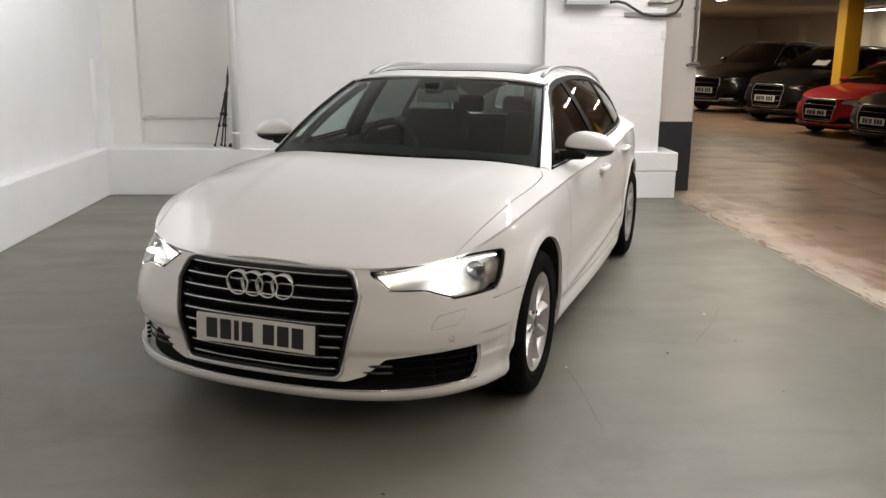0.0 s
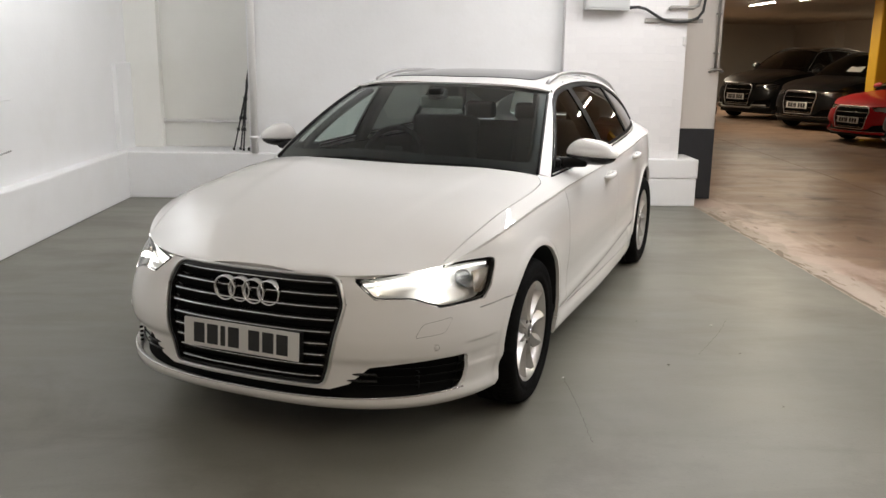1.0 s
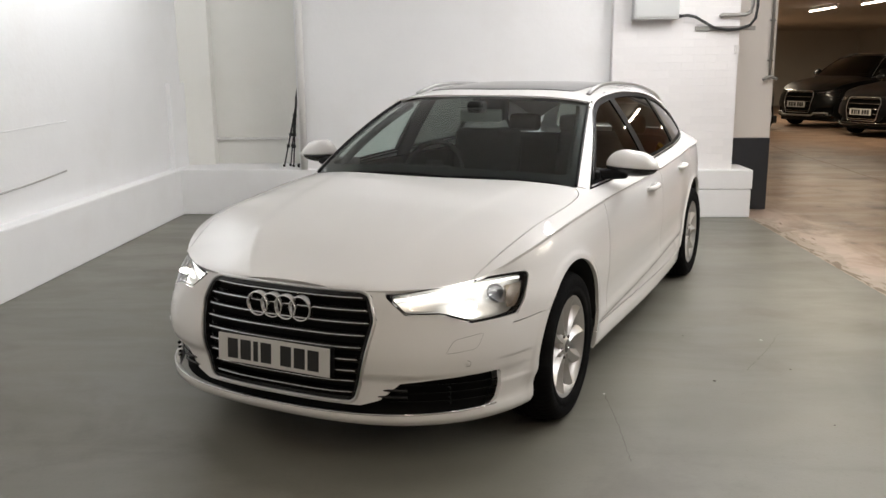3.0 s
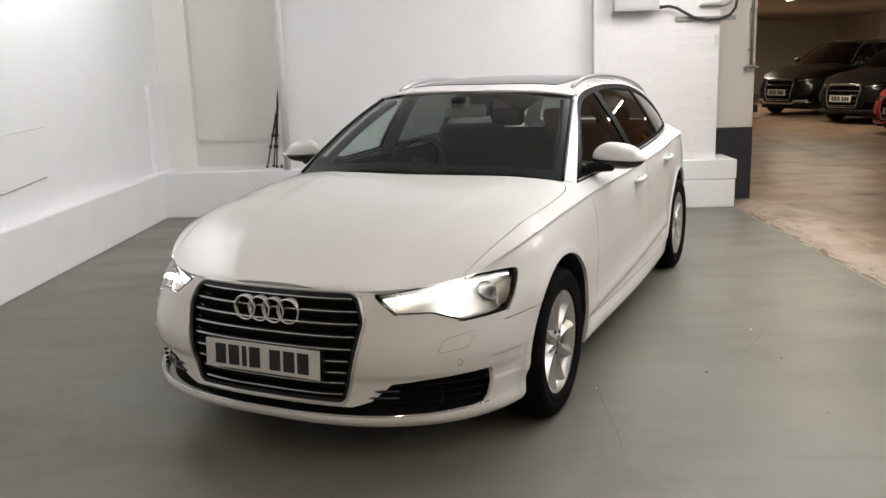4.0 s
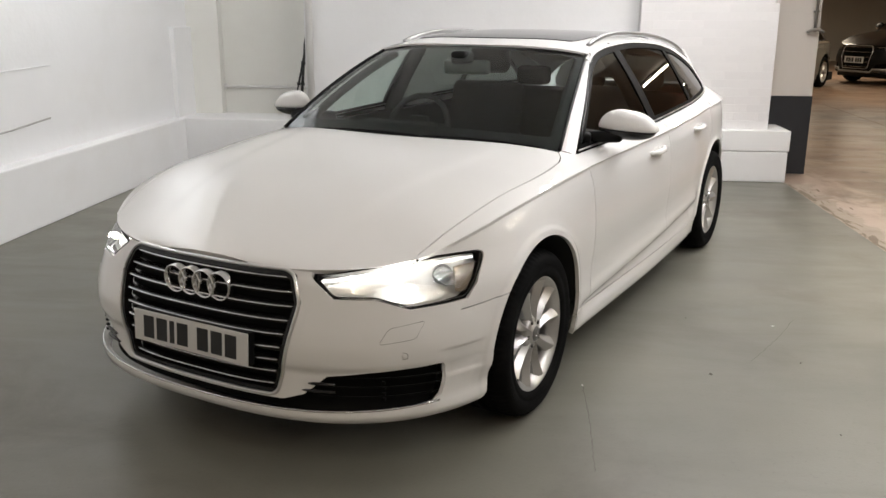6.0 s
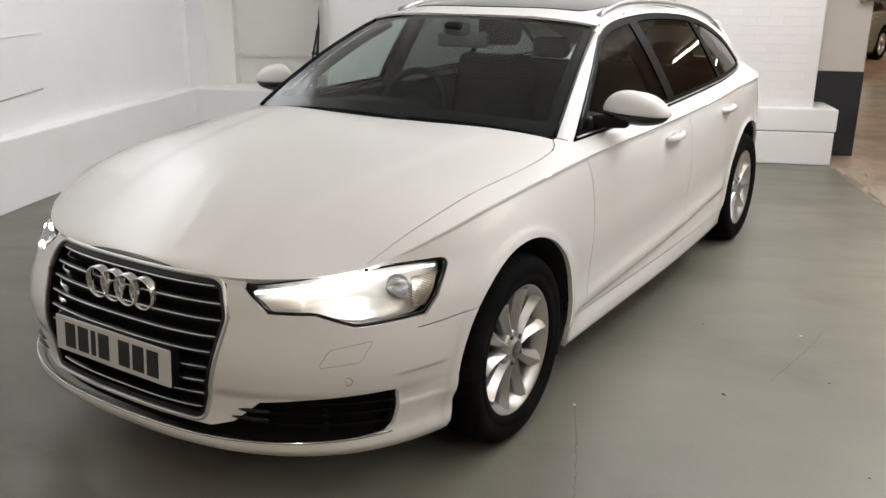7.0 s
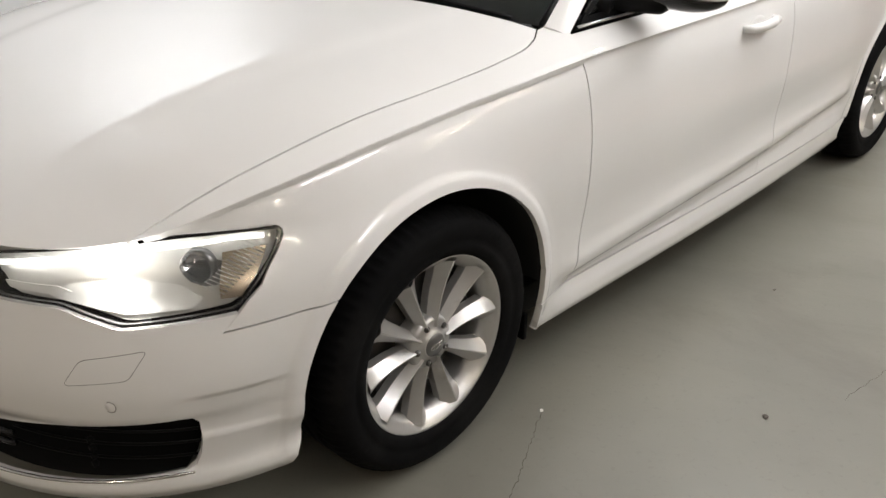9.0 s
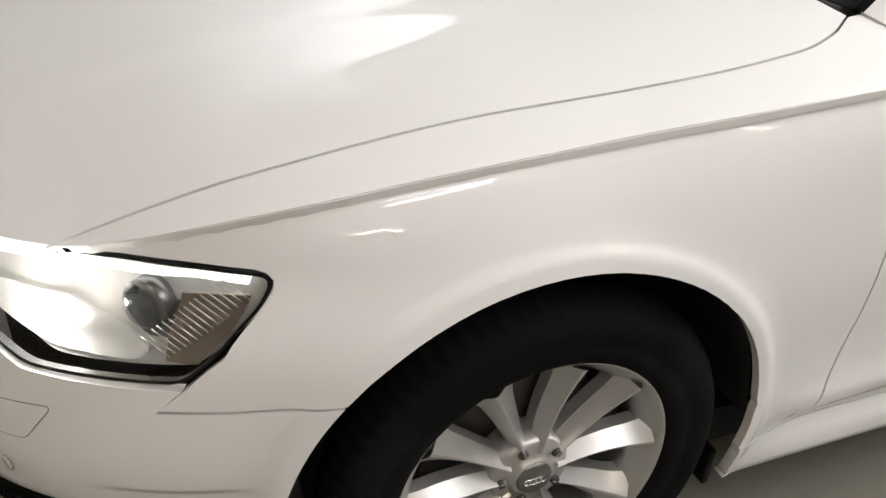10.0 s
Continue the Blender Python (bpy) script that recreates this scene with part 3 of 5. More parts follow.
def panel(name, piece, mat, parent, label=""):
    return link_mesh(name, piece[0], piece[1], mat, parent, label, normals=piece[2])


def both(name, piece, mat, parent, label=""):
    return panel(name, piece, mat, parent, label), panel(name, mirrored(piece), mat, parent, label)


def yz(points):
    """Outline points given by y and z, in the wrap-round surface's terms."""
    return [(q_at_y(y, z), z) for y, z in points]


# ---- outlines on the car ----
GAP = 0.0022
LAMP_TOP = [(0.428, 0.691), (0.52, 0.704), (0.60, 0.7155)]                 # (x, z), inner end first
LAMP_LOW = [(0.792, 0.592), (0.717, 0.589), (0.625, 0.624), (0.505, 0.625)]


def lamp_outline():
    up = [(q_at_x(x, z), z) for x, z in LAMP_TOP]
    up += yz([(0.383, 0.7305), (0.45, 0.7355), (0.52, 0.7355), (0.611, 0.732), (0.538, 0.64), (0.492, 0.600)])
    return rounded(up + [(q_at_x(x, z), z) for x, z in LAMP_LOW[1:]], 0.020, 5)


def grow(poly, d):
    """An outline moved outwards by d."""
    out, n = [], len(poly)
    area = sum(poly[i][0] * poly[(i + 1) % n][1] - poly[(i + 1) % n][0] * poly[i][1] for i in range(n))
    s = 1 if area > 0 else -1
    for i in range(n):
        p0, p1, p2 = (np.array(poly[k % n], float) for k in (i - 1, i, i + 1))
        t = p2 - p0
        t /= max(np.hypot(*t), 1e-9)
        out.append(tuple(p1 + s * d * np.array([t[1], -t[0]])))
    return out


GRILLE = [(0.335, 0.703), (0.372, 0.685), (0.407, 0.605), (0.402, 0.56), (0.345, 0.308), (0.322, 0.290)]


def grille_loop(d=0.0):
    right = [(q_at_x(x, z), z) for x, z in GRILLE]
    return grow(right + [(-q, z) for q, z in reversed(right)], d)


def intake_loop():
    right = [(q_at_x(x, z), z) for x, z in [(0.36, 0.282), (0.43, 0.305), (0.505, 0.372), (0.62, 0.386), (0.72, 0.395)]]
    right += yz([(0.366, 0.3985), (0.388, 0.395), (0.401, 0.380), (0.402, 0.350), (0.397, 0.298), (0.388, 0.277), (0.368, 0.266)]) + [(q_at_x(x, z), z) for x, z in [(0.70, 0.260), (0.55, 0.257), (0.30, 0.253)]]
    return right + [(0.0, 0.252)] + [(-q, z) for q, z in reversed(right)]


ARCH_F = arc_points(AXLE_F + 0.004, ARCH_Z, ARCH, 140.6, 188.0, 18)       # ahead of the wheel, from the wing's seam down
ARCH_W = arc_points(AXLE_F + 0.004, ARCH_Z, ARCH, 139.9, -7.0, 34)


def window_top():
    return [(1.555, 0.938), (1.75, 1.065), (1.95, 1.19), (2.10, 1.272), (2.25, 1.316), (2.45, 1.338), (2.8, 1.350), (3.2, 1.336), (3.55, 1.295), (3.85, 1.218), (4.05, 1.125), (4.2, 1.032)]


TOP_LINE = curve(*window_top())


def window_outline():
    ys = np.linspace(1.555, 4.2, 40)
    low = [(float(y), float(belt_z(y)) + 0.006) for y in ys]
    return low + [(float(y), float(TOP_LINE(y))) for y in ys[::-1][1:-1]]


def pane_outline(y0, y1, lean0, lean1, m=0.022):
    """A side window between two slanted posts."""
    out = []
    for i in range(15):
        y = y0 + (y1 - y0) * i / 14
        out.append((y, float(belt_z(y)) + 0.030))
    ups = []
    for i in range(15):
        y = y1 + lean1 + (y0 + lean0 - y1 - lean1) * i / 14
        ups.append((y, max(float(TOP_LINE(y)) - m, float(belt_z(y)) + 0.034)))
    return out + ups


# ---- wheels ----
def wheel(parent, x, y, turn=0.0, mirror=False, fine=True):
    """An alloy wheel with ten blades: rim, tyre, disc, cap and bolts."""
    steps = 120 if fine else 48
    rim_r = 0.226
    prof = [(0.196, -0.17), (0.205, -0.16), (0.196, -0.08), (0.188, -0.050), (0.190, -0.034), (0.202, -0.017), (0.212, -0.008), (0.2185, -0.001), (0.222, 0.001), (rim_r, -0.002), (rim_r + 0.002, -0.010), (0.222, -0.02)]
    v, f = lathe(prof, steps)
    verts, faces = list(v), list(f)
    blades, spokes = 10, []
    for k in range(blades):
        mid = 2 * math.pi * k / blades
        lean = 0.05 if k % 2 else -0.05
        rows = 10
        sv, sf = [], []
        for i in range(rows):
            t = i / (rows - 1)
            r = 0.044 + (0.207 - 0.044) * t
            half = 0.0115 + 0.0200 * t ** 1.1 + 0.012 * max(0.0, t - 0.72) ** 2 * 10
            out = -0.016 + 0.009 * t ** 1.5 - 0.012 * math.sin(math.pi * t) * 0.5
            a = mid + lean * (t - 0.6)
            for du, dx in ((-1.0, -0.040), (-0.95, -0.019), (-0.07, 0.005), (0.07, 0.005), (0.95, -0.019), (1.0, -0.040)):
                w = a + du * half / r
                sv.append((out + dx, r * math.cos(w), r * math.sin(w)))
        strips = [sv[i * 6 + j + e] for j in range(5) for i in range(rows) for e in (0, 1)]
        for j in range(5):
            for i in range(rows - 1):
                p = 2 * (j * rows + i)
                sf.append((p, p + 1, p + 3, p + 2))
        spokes.append((strips, sf))
    hv, hf = lathe([(0.0, -0.008), (0.028, -0.008), (0.034, -0.010), (0.038, -0.018), (0.058, -0.018), (0.066, -0.026), (0.070, -0.06), (0.06, -0.08)], steps)
    k = len(verts)
    verts += hv
    faces += [tuple(i + k for i in g) for g in hf]
    hub = link_mesh("wheel", verts, faces, M["alloy"], parent, "silver ten-spoke alloy wheel, lightly dusty")
    rot = pose(x, y, AXLE_Z - 0.001, turn, 0, 180 if mirror else 0)
    hub.matrix_basis = rot
    for sv, sf in spokes:
        link_mesh("spoke", sv, sf, M["alloy"], hub)
    R, hw = 0.326, 0.1125
    segs = 220 if fine else 80
    tp = [(0.216, -0.012), (0.224, 0.004), (0.236, 0.009), (0.252, 0.0125), (0.256, 0.0105), (0.268, 0.014), (0.290, 0.016), (0.306, 0.011), (0.318, 0.002), (0.326, -0.008), (0.331, -0.020), (0.334, -0.032),
          (0.335, -0.060), (0.328, -0.062), (0.328, -0.070), (0.335, -0.072), (0.336, -0.098), (0.328, -0.100), (0.328, -0.108), (0.336, -0.110), (0.335, -0.14), (0.328, -0.142), (0.328, -0.15), (0.335, -0.152), (0.333, -0.18), (0.318, -0.202), (0.29, -0.215), (0.25, -0.21), (0.216, -0.19)]
    tp = [(r - 0.010 * max(0.0, (r - 0.25) / 0.085), a) for r, a in tp]
    tv, tf = lathe(tp, segs)
    m = len(tp)
    for i in range(segs):
        if i % 3 == 0:
            for j in (9, 10, 11, 12):
                vx = tv[i * m + j]
                r = math.hypot(vx[1], vx[2])
                s = (r - 0.006) / r
                tv[i * m + j] = (vx[0] - 0.002, vx[1] * s, vx[2] * s)
    link_mesh("tyre", tv, tf, M["rubber"], hub, "black road tyre with moulded shoulder blocks")
    if fine:
        for a0 in (200, 20):
            # raised bars where the sidewall is marked
            wv, wf = [], []
            for i in range(9):
                a = math.radians(a0 + i * 4.2)
                for (r, dw) in ((0.272, -1), (0.272, 1), (0.290, 1), (0.290, -1)):
                    w = a + dw * 0.011
                    wv.append((0.0163 if r > 0.28 else 0.0152, r * math.cos(w), r * math.sin(w)))
                wf.append(tuple(range(i * 4, i * 4 + 4)))
            link_mesh("sidewall_mark", wv, wf, M["rubber"], hub, smooth=False)
    dv, df = lathe([(0.06, -0.075), (0.155, -0.075), (0.158, -0.078), (0.158, -0.098), (0.06, -0.10)], steps)
    link_mesh("brake_disc", dv, df, M["iron"], hub, "grey iron brake disc")
    bv, bf = lathe([(0.0, -0.16), (0.21, -0.16)], 40)
    link_mesh("wheel_back", bv, bf, M["dark"], hub)
    if fine:
        bm = bmesh.new()
        box(bm, -0.115, -0.055, 0.10, -0.06, 0.055, 0.17, 0.01, Matrix.Rotation(math.radians(-70), 4, "X"))
        part("brake_caliper", bm, M["iron"], hub)
    cv, cf = lathe([(0.0, -0.003), (0.026, -0.004), (0.030, -0.009)], 40)
    link_mesh("hub_cap", cv, cf, M["cap"], hub, "grey hub cap with a small ring emblem")
    if fine:
        rv, rf = [], []
        for i in range(4):
            c = (i - 1.5) * 0.0085
            tvs, tfs = tube_mesh([(-0.0025, c + 0.0058 * math.cos(w), 0.0058 * math.sin(w)) for w in np.linspace(0, 2 * math.pi, 17)[:-1]], 0.0011, 6, True)
            k = len(rv)
            rv += tvs
            rf += [tuple(j + k for j in g) for g in tfs]
        link_mesh("cap_emblem", rv, rf, M["chrome"], hub)
    for i in range(5):
        w = 2 * math.pi * (i + 0.5) / 5
        nv, nf = lathe([(0.0, -0.012), (0.007, -0.012), (0.0085, -0.016), (0.010, -0.042)], 6)
        nv = [(a, b + 0.050 * math.cos(w), c + 0.050 * math.sin(w)) for a, b, c in nv]
        link_mesh("wheel_bolt", nv, nf, M["iron"], hub)
    return hub


# ---- the car ----
def make_car(name, paint, label, fine=True, rings=True, lit=True, cabin=True):
    car = new(name)
    tagged(car, label, "car")
    P, step = M[paint], 0.022 if fine else 0.05

    # bonnet: nose edge, side cuts, rear edge under the windscreen
    ny = np.linspace(0.1535, 0.381, 400)
    nx = np.maximum.accumulate(crease_x(ny))
    nose = [(float(x), float(np.interp(x, nx, ny)) + 0.003) for x in np.linspace(0.03, 0.6840, 26)]
    cut_y = np.concatenate([np.linspace(0.3705, 1.2, 19), np.linspace(1.22, 1.46, 25)])
    cut = [(float(hood_cut(y)) - GAP, y) for y in cut_y]
    rear = [(x, float(screen(x / 0.735, 0.0)[1]) - 0.022) for x in np.linspace(0.715, 0.0, 10)]
    right = nose + cut + rear
    hood = right + [(-x, y) for x, y in reversed(right[:-1])]
    panel("hood", patch(hood, top, step=step, depth=0.018), P, car, "smooth gently ridged bonnet")

    # wings
    cy = np.linspace(1.455, 0.376, 27)
    seam_y = curve((0.288, 1.455), (0.42, 1.480), (0.55, 1.491), (0.68, 1.489), (0.80, 1.478), (0.899, 1.466))
    seam = [(float(seam_y(z)), float(z)) for z in np.linspace(0.288, 0.899, 70)]
    lamp_edge = [(0.374, 0.7312), (0.386, 0.7330), (0.45, 0.7382), (0.52, 0.7383), (0.589, 0.7360), (0.601, 0.7325), (0.607, 0.7250), (0.6055, 0.7150), (0.597, 0.7035), (0.541, 0.637), (0.495, 0.597)]
    front = [(0.461, 0.566), (0.55, 0.570)]
    wing = [(y, float(crease_z(y)) - 0.0005) for y in cy] + lamp_edge + front + ARCH_W + [(AXLE_F + 0.004 + ARCH * 0.9927, 0.288)] + [(y - GAP, z) for y, z in seam]
    low = patch(yz(wing), band, step=step, depth=0.016, extra=crease_rows(0.42, 1.46, 0.014) + arch_rows(AXLE_F + 0.004, 139, -4, 110) if fine else ())
    cys = cut_y
    tops = [(float(hood_cut(y)) + GAP, y) for y in cys] + [(0.742, 1.487), (0.765, 1.507), (0.785, 1.524), (0.797, 1.524), (0.85, 1.492), (float(crease_x(1.466)), 1.466)] + [(float(crease_x(y)), y) for y in cys[::-1]]
    high = patch(tops, top, step=step, depth=0.012)
    both("front_wing", joined(low, high), P, car, "front wing with a sharp shoulder crease")

    # bumper
    g_right = [(q_at_x(x + 0.002, z), z) for x, z in GRILLE]
    lamp_low = [(q_at_x(x, z - GAP * 1.5), z - GAP * 1.5) for x, z in LAMP_LOW[1:][::-1]]
    bump = g_right[::-1] + [(q_at_x(0.36, 0.699), 0.699), (q_at_x(0.421, 0.697), 0.697), (q_at_x(0.422, 0.684), 0.684)] + lamp_low
    bump += yz([(0.490, 0.594), (0.457, 0.562), (0.55, 0.566)]) + yz(ARCH_F) + yz([(0.579, 0.258), (0.571, 0.236), (0.562, 0.219), (0.545, 0.211), (0.50, 0.208), (0.45, 0.206)])
    bump += [(q_at_x(0.70, 0.205), 0.205), (q_at_x(0.45, 0.205), 0.205), (0.0, 0.205)]
    full = bump + [(-q, z) for q, z in reversed(bump[:-1])]
    shell = panel("front_bumper", patch(full, band, holes=[intake_loop()], step=step, depth=0.02, extra=[(s2 * q, z) for s2 in (1, -1) for q, z in arch_rows(AXLE_F + 0.004, 141, 186, 36) + yz([(y, z) for y in np.arange(0.37, 0.585, 0.014) for z in (0.336, 0.343, 0.350, 0.357, 0.434, 0.440, 0.445, 0.451)])] if fine else ()), P, car, "painted front bumper with wide lower air intakes")
    if fine:
        # cover plates and parking sensors
        wash = rounded([(q_at_x(0.655, 0.484), 0.484), (q_at_x(0.675, 0.532), 0.532), (q_at_x(0.757, 0.548), 0.548), (q_at_x(0.742, 0.495), 0.495)], 0.012)
        ring = grow(wash, 0.0010)
        both("washer_cover", patch(wash, band, step=0.02, depth=0.004, offset=0.0012), P, shell, "flush washer cover")
        both("cover_gap", patch(ring, band, holes=[wash], step=0.02, depth=0, offset=0.0006), M["black"], shell)
        for sx in (-1, 1):
            c = band(sx * q_at_x(0.720, 0.442), 0.442)
            n = Vector((sx * 0.55, -0.83, 0.0)).normalized()
            m = Matrix.Translation(Vector(c)) @ n.to_track_quat("X", "Z").to_matrix().to_4x4()
            sv, sf = lathe([(0.0, 0.0015), (0.0095, 0.0015), (0.0105, 0.0005)], 20)
            o = link_mesh("parking_sensor", sv, sf, P, shell)
            o.matrix_basis = m
            sv, sf = lathe([(0.0105, 0.0008), (0.0125, 0.0008)], 20)
            o = link_mesh("sensor_gap", sv, sf, M["pipe"], shell)
            o.matrix_basis = m

    # lower intake: dark back, fins, chrome edge
    back = panel("lower_intake", patch(grow(intake_loop(), 0.006), band, step=0.03, depth=0, offset=-0.060), M["void"], car, "black lower air intake")
    for sx in (-1, 1):
        for z in ((0.285, 0.318, 0.350) if fine else (0.30, 0.35)):
            x0 = 0.44 + (z - 0.27) * 0.6
            qs = np.linspace(q_at_x(x0, z), q_at_y(0.380, z), 16)
            pts = [tuple(band(sx * q, z) + np.array([0, 0.045, 0])) for q in qs]
            bar("intake_fin", pts, 0.0030, M["void"], back, sides=6)
        if fine:
            for z, x0, x1 in ((0.345, 0.445, 0.53), (0.320, 0.425, 0.53)):
                qs = np.linspace(q_at_x(x0, z), q_at_x(x1, z), 6)
                bar("intake_blade", [tuple(band(sx * q, z) + np.array([0, -0.002, 0])) for q in qs], [0.002, 0.005, 0.006, 0.006, 0.006, 0.006], M["black_gloss"], back, sides=8)
            for z in (0.287, 0.305, 0.325, 0.345):
                p = Vector(band(sx * q_at_x(0.655, z), z)) + Vector((0, 0.016, 0))
                bm = bmesh.new()
                box(bm, p.x - 0.006, p.y - 0.006, z - 0.005, p.x + 0.006, p.y + 0.006, z + 0.005, 0.002)
                part("intake_clip", bm, M["void"], back)
    qs = np.linspace(-q_at_y(0.375, 0.25), q_at_y(0.375, 0.25), 70)
    zs = [0.252 + 0.012 * (abs(q) / qs[-1]) ** 2 for q in qs]
    bar("intake_trim", [tuple(band(q, z - 0.001) + np.array([0, -0.001, 0])) for q, z in zip(qs, zs)], 0.0035, M["chrome"], back, "thin chrome strip", sides=8)

    # grille
    gback = panel("radiator_grille", patch(grille_loop(0.0), band, step=0.04, depth=0, offset=-0.045), M["void"], car, "black grille with chrome-edged slats in a chrome surround")
    pts = [tuple(band(q, z) + np.array([0, -0.002, 0])) for q, z in densify(rounded(grille_loop(-0.0025), 0.02, 5), 0.02)]
    bar("grille_frame", pts, 0.0062, M["satin"], gback, "chrome surround", 12, True)
    if fine:
        panel("grille_inner", patch(grille_loop(-0.0075), band, holes=[grille_loop(-0.022)], step=0.02, depth=0.03, offset=-0.001), M["black_gloss"], gback)
    slats = 9 if fine else 5
    for i in range(slats):
        z = 0.672 - (0.672 - 0.322) * i / (slats - 1)
        edge_x = float(np.interp(z, [0.29, 0.308, 0.56, 0.605, 0.685, 0.703], [0.322, 0.345, 0.402, 0.407, 0.372, 0.335])) - 0.024
        qe = q_at_x(edge_x, z)
        qs = np.linspace(-qe, qe, 30)
        sv, sf, cv, cf = [], [], [], []
        for q in qs:
            p = band(q, z)
            b = 0.006 * (abs(q) / qe) ** 6
            for dy, dz in ((0.004 + b, 0.004), (0.010, 0.0085), (0.04, 0.012), (0.04, -0.012), (0.014, -0.010), (0.006 + b, -0.006)):
                sv.append((p[0], p[1] + dy, z + dz))
        for j in range(len(qs) - 1):
            for e in range(6):
                a, b2 = j * 6 + e, j * 6 + (e + 1) % 6
                sf.append((a, b2, b2 + 6, a + 6))
        sl = link_mesh("grille_slat", sv, sf, M["black_gloss"], gback, smooth=False)
        pts = [tuple(band(q, z) + np.array([0, 0.003 + 0.006 * (abs(q) / qe) ** 6, 0.004])) for q in qs]
        bar("slat_trim", pts, 0.0030 if fine else 0.004, M["chrome"], gback, sides=6)
    if rings:
        for i in range(4):
            cx = (i - 1.5) * 0.0655
            y0 = float(band(q_at_x(cx, 0.622), 0.622)[1])
            rv, rf = lathe([(0.0425, 0.0), (0.0440, 0.026), (0.0475, 0.027), (0.0500, 0.024), (0.0505, 0.0)], 56)
            o = link_mesh("ring", rv, rf, M["chrome"], gback, "chrome ring")
            o.matrix_basis = pose(cx, y0 + 0.012, 0.622, 8, 0, -90) if i % 2 else pose(cx, y0 + 0.0095, 0.622, 8, 0, -90)
    plate_y, tilt = 0.052, -4.0
    bm = bmesh.new()
    box(bm, -0.26, -0.004, -0.0555, 0.26, 0.004, 0.0555, 0.003)
    plate = part("number_plate", bm, M["plate"], car, "white number plate with dark bars")
    plate.matrix_basis = pose(0, plate_y, 0.445, tilt, 0, 0)
    bm = bmesh.new()
    box(bm, -0.262, 0.004, -0.057, 0.262, 0.03, 0.057, 0.002)
    part("plate_backing", bm, M["black"], plate)
    at = -0.213
    for i in range(7):
        wid = 0.022 if i == 2 else 0.050
        if i == 4:
            at += 0.030
        bm = bmesh.new()
        box(bm, at, -0.0048, -0.0395, at + wid, -0.0038, 0.0395, 0.0)
        part("plate_bar", bm, M["ink"], plate)
        at += wid + 0.0125

    # headlamps
    lo = lamp_outline()
    for sx in (1, -1):
        side = (lambda p: p) if sx == 1 else mirrored
        head = panel("headlamp", side(patch(grow(lo, -0.001), band, step=0.02, depth=0, offset=-0.055)), M["lamp_house"] if fine else M["lamp_pale"] if paint == "paint_red" else M["black_gloss"], car, "lit headlamp behind a clear cover" if lit else "unlit headlamp behind a clear cover")
        cover = panel("lamp_cover", side(patch(grow(lo, -0.0015), band, step=0.02, depth=0.0, offset=-0.001)), M["lamp_cover"], head, "clear cover")
        cover.visible_shadow = False
        panel("lamp_bezel", side(patch(grow(lo, -0.001), band, holes=[grow(lo, -0.0055)], step=0.015, depth=0.012, offset=-0.004)), M["black_gloss"], head, "black bezel")
        if not fine:
            qs = np.linspace(q_at_x(0.46, 0.66), q_at_x(0.72, 0.69), 10)
            bar("light_guide", [tuple(band(sx * q, 0.665 + 0.03 * i / 9) + np.array([0, 0.02, 0])) for i, q in enumerate(qs)], 0.007, M["chrome"], head)
            continue
        # daylight strips along the top and the inner bottom edge
        g1 = [(q_at_x(0.450, 0.681), 0.681), (q_at_x(0.53, 0.693), 0.693), (q_at_x(0.62, 0.705), 0.705)] + yz([(0.42, 0.720), (0.52, 0.725), (0.578, 0.722)])
        g1 = g1 + [(q, z - 0.0075) for q, z in reversed(g1)]
        panel("light_guide", side(patch(g1, band, step=0.012, depth=0.008, offset=-0.020)), M["lamp_guide"], head, "glowing white daytime strip")
        g2 = [(q_at_x(0.515, 0.640), 0.640), (q_at_x(0.60, 0.639), 0.639), (q_at_x(0.625, 0.648), 0.648), (q_at_x(0.60, 0.655), 0.655), (q_at_x(0.50, 0.652), 0.652)]
        panel("lower_guide", side(patch(g2, band, step=0.012, depth=0.008, offset=-0.026)), M["lamp_soft"], head, "pale lower strip")
        # main bowl, glowing
        bowl = [(q_at_x(0.575, 0.634), 0.634), (q_at_x(0.620, 0.668), 0.668), (q_at_x(0.700, 0.678), 0.678)] + yz([(0.418, 0.655), (0.445, 0.625), (0.420, 0.606)]) + [(q_at_x(0.715, 0.603), 0.603), (q_at_x(0.655, 0.618), 0.618)]
        panel("reflector_bowl", side(patch(rounded(bowl, 0.015), band, step=0.012, depth=0.02, offset=-0.046)), M["lamp_soft"], head, "bright main reflector round the lit bulb")
        # lit bulb: a small glowing capsule and the light that it throws on the reflector
        spot = Vector(band(sx * q_at_x(0.706, 0.640), 0.640)) + Vector((-0.014 * sx, 0.026, 0))
        bm = bmesh.new()
        bmesh.ops.create_uvsphere(bm, u_segments=20, v_segments=12, radius=0.016, matrix=Matrix.Diagonal((1.7, 0.6, 0.9, 1)))
        part("beam_core", bm, M["lamp_on"], head, "blazing white bulb", True, Matrix.Translation(spot))
        lamp = bpy.data.lights.new("bulb_light", "POINT")
        lamp.energy, lamp.color, lamp.shadow_soft_size = 1.5, (1.0, 0.96, 0.90), 0.012
        glow = new("bulb_light", lamp)
        glow.parent = car
        glow.matrix_basis = Matrix.Translation(spot + Vector((0.012 * sx, -0.016, 0.004)))
        # projector lens in a dark shroud
        dark = yz([(0.425, 0.690), (0.47, 0.694), (0.500, 0.690), (0.480, 0.648), (0.448, 0.648)])
        panel("lens_shroud", side(patch(rounded(dark, 0.012), band, step=0.012, depth=0.01, offset=-0.034)), M["cap"], head, "grey projector shroud")
        c = Vector(band(sx * q_at_y(0.452, 0.668), 0.668)) + Vector((-0.030 * sx, 0.012, 0))
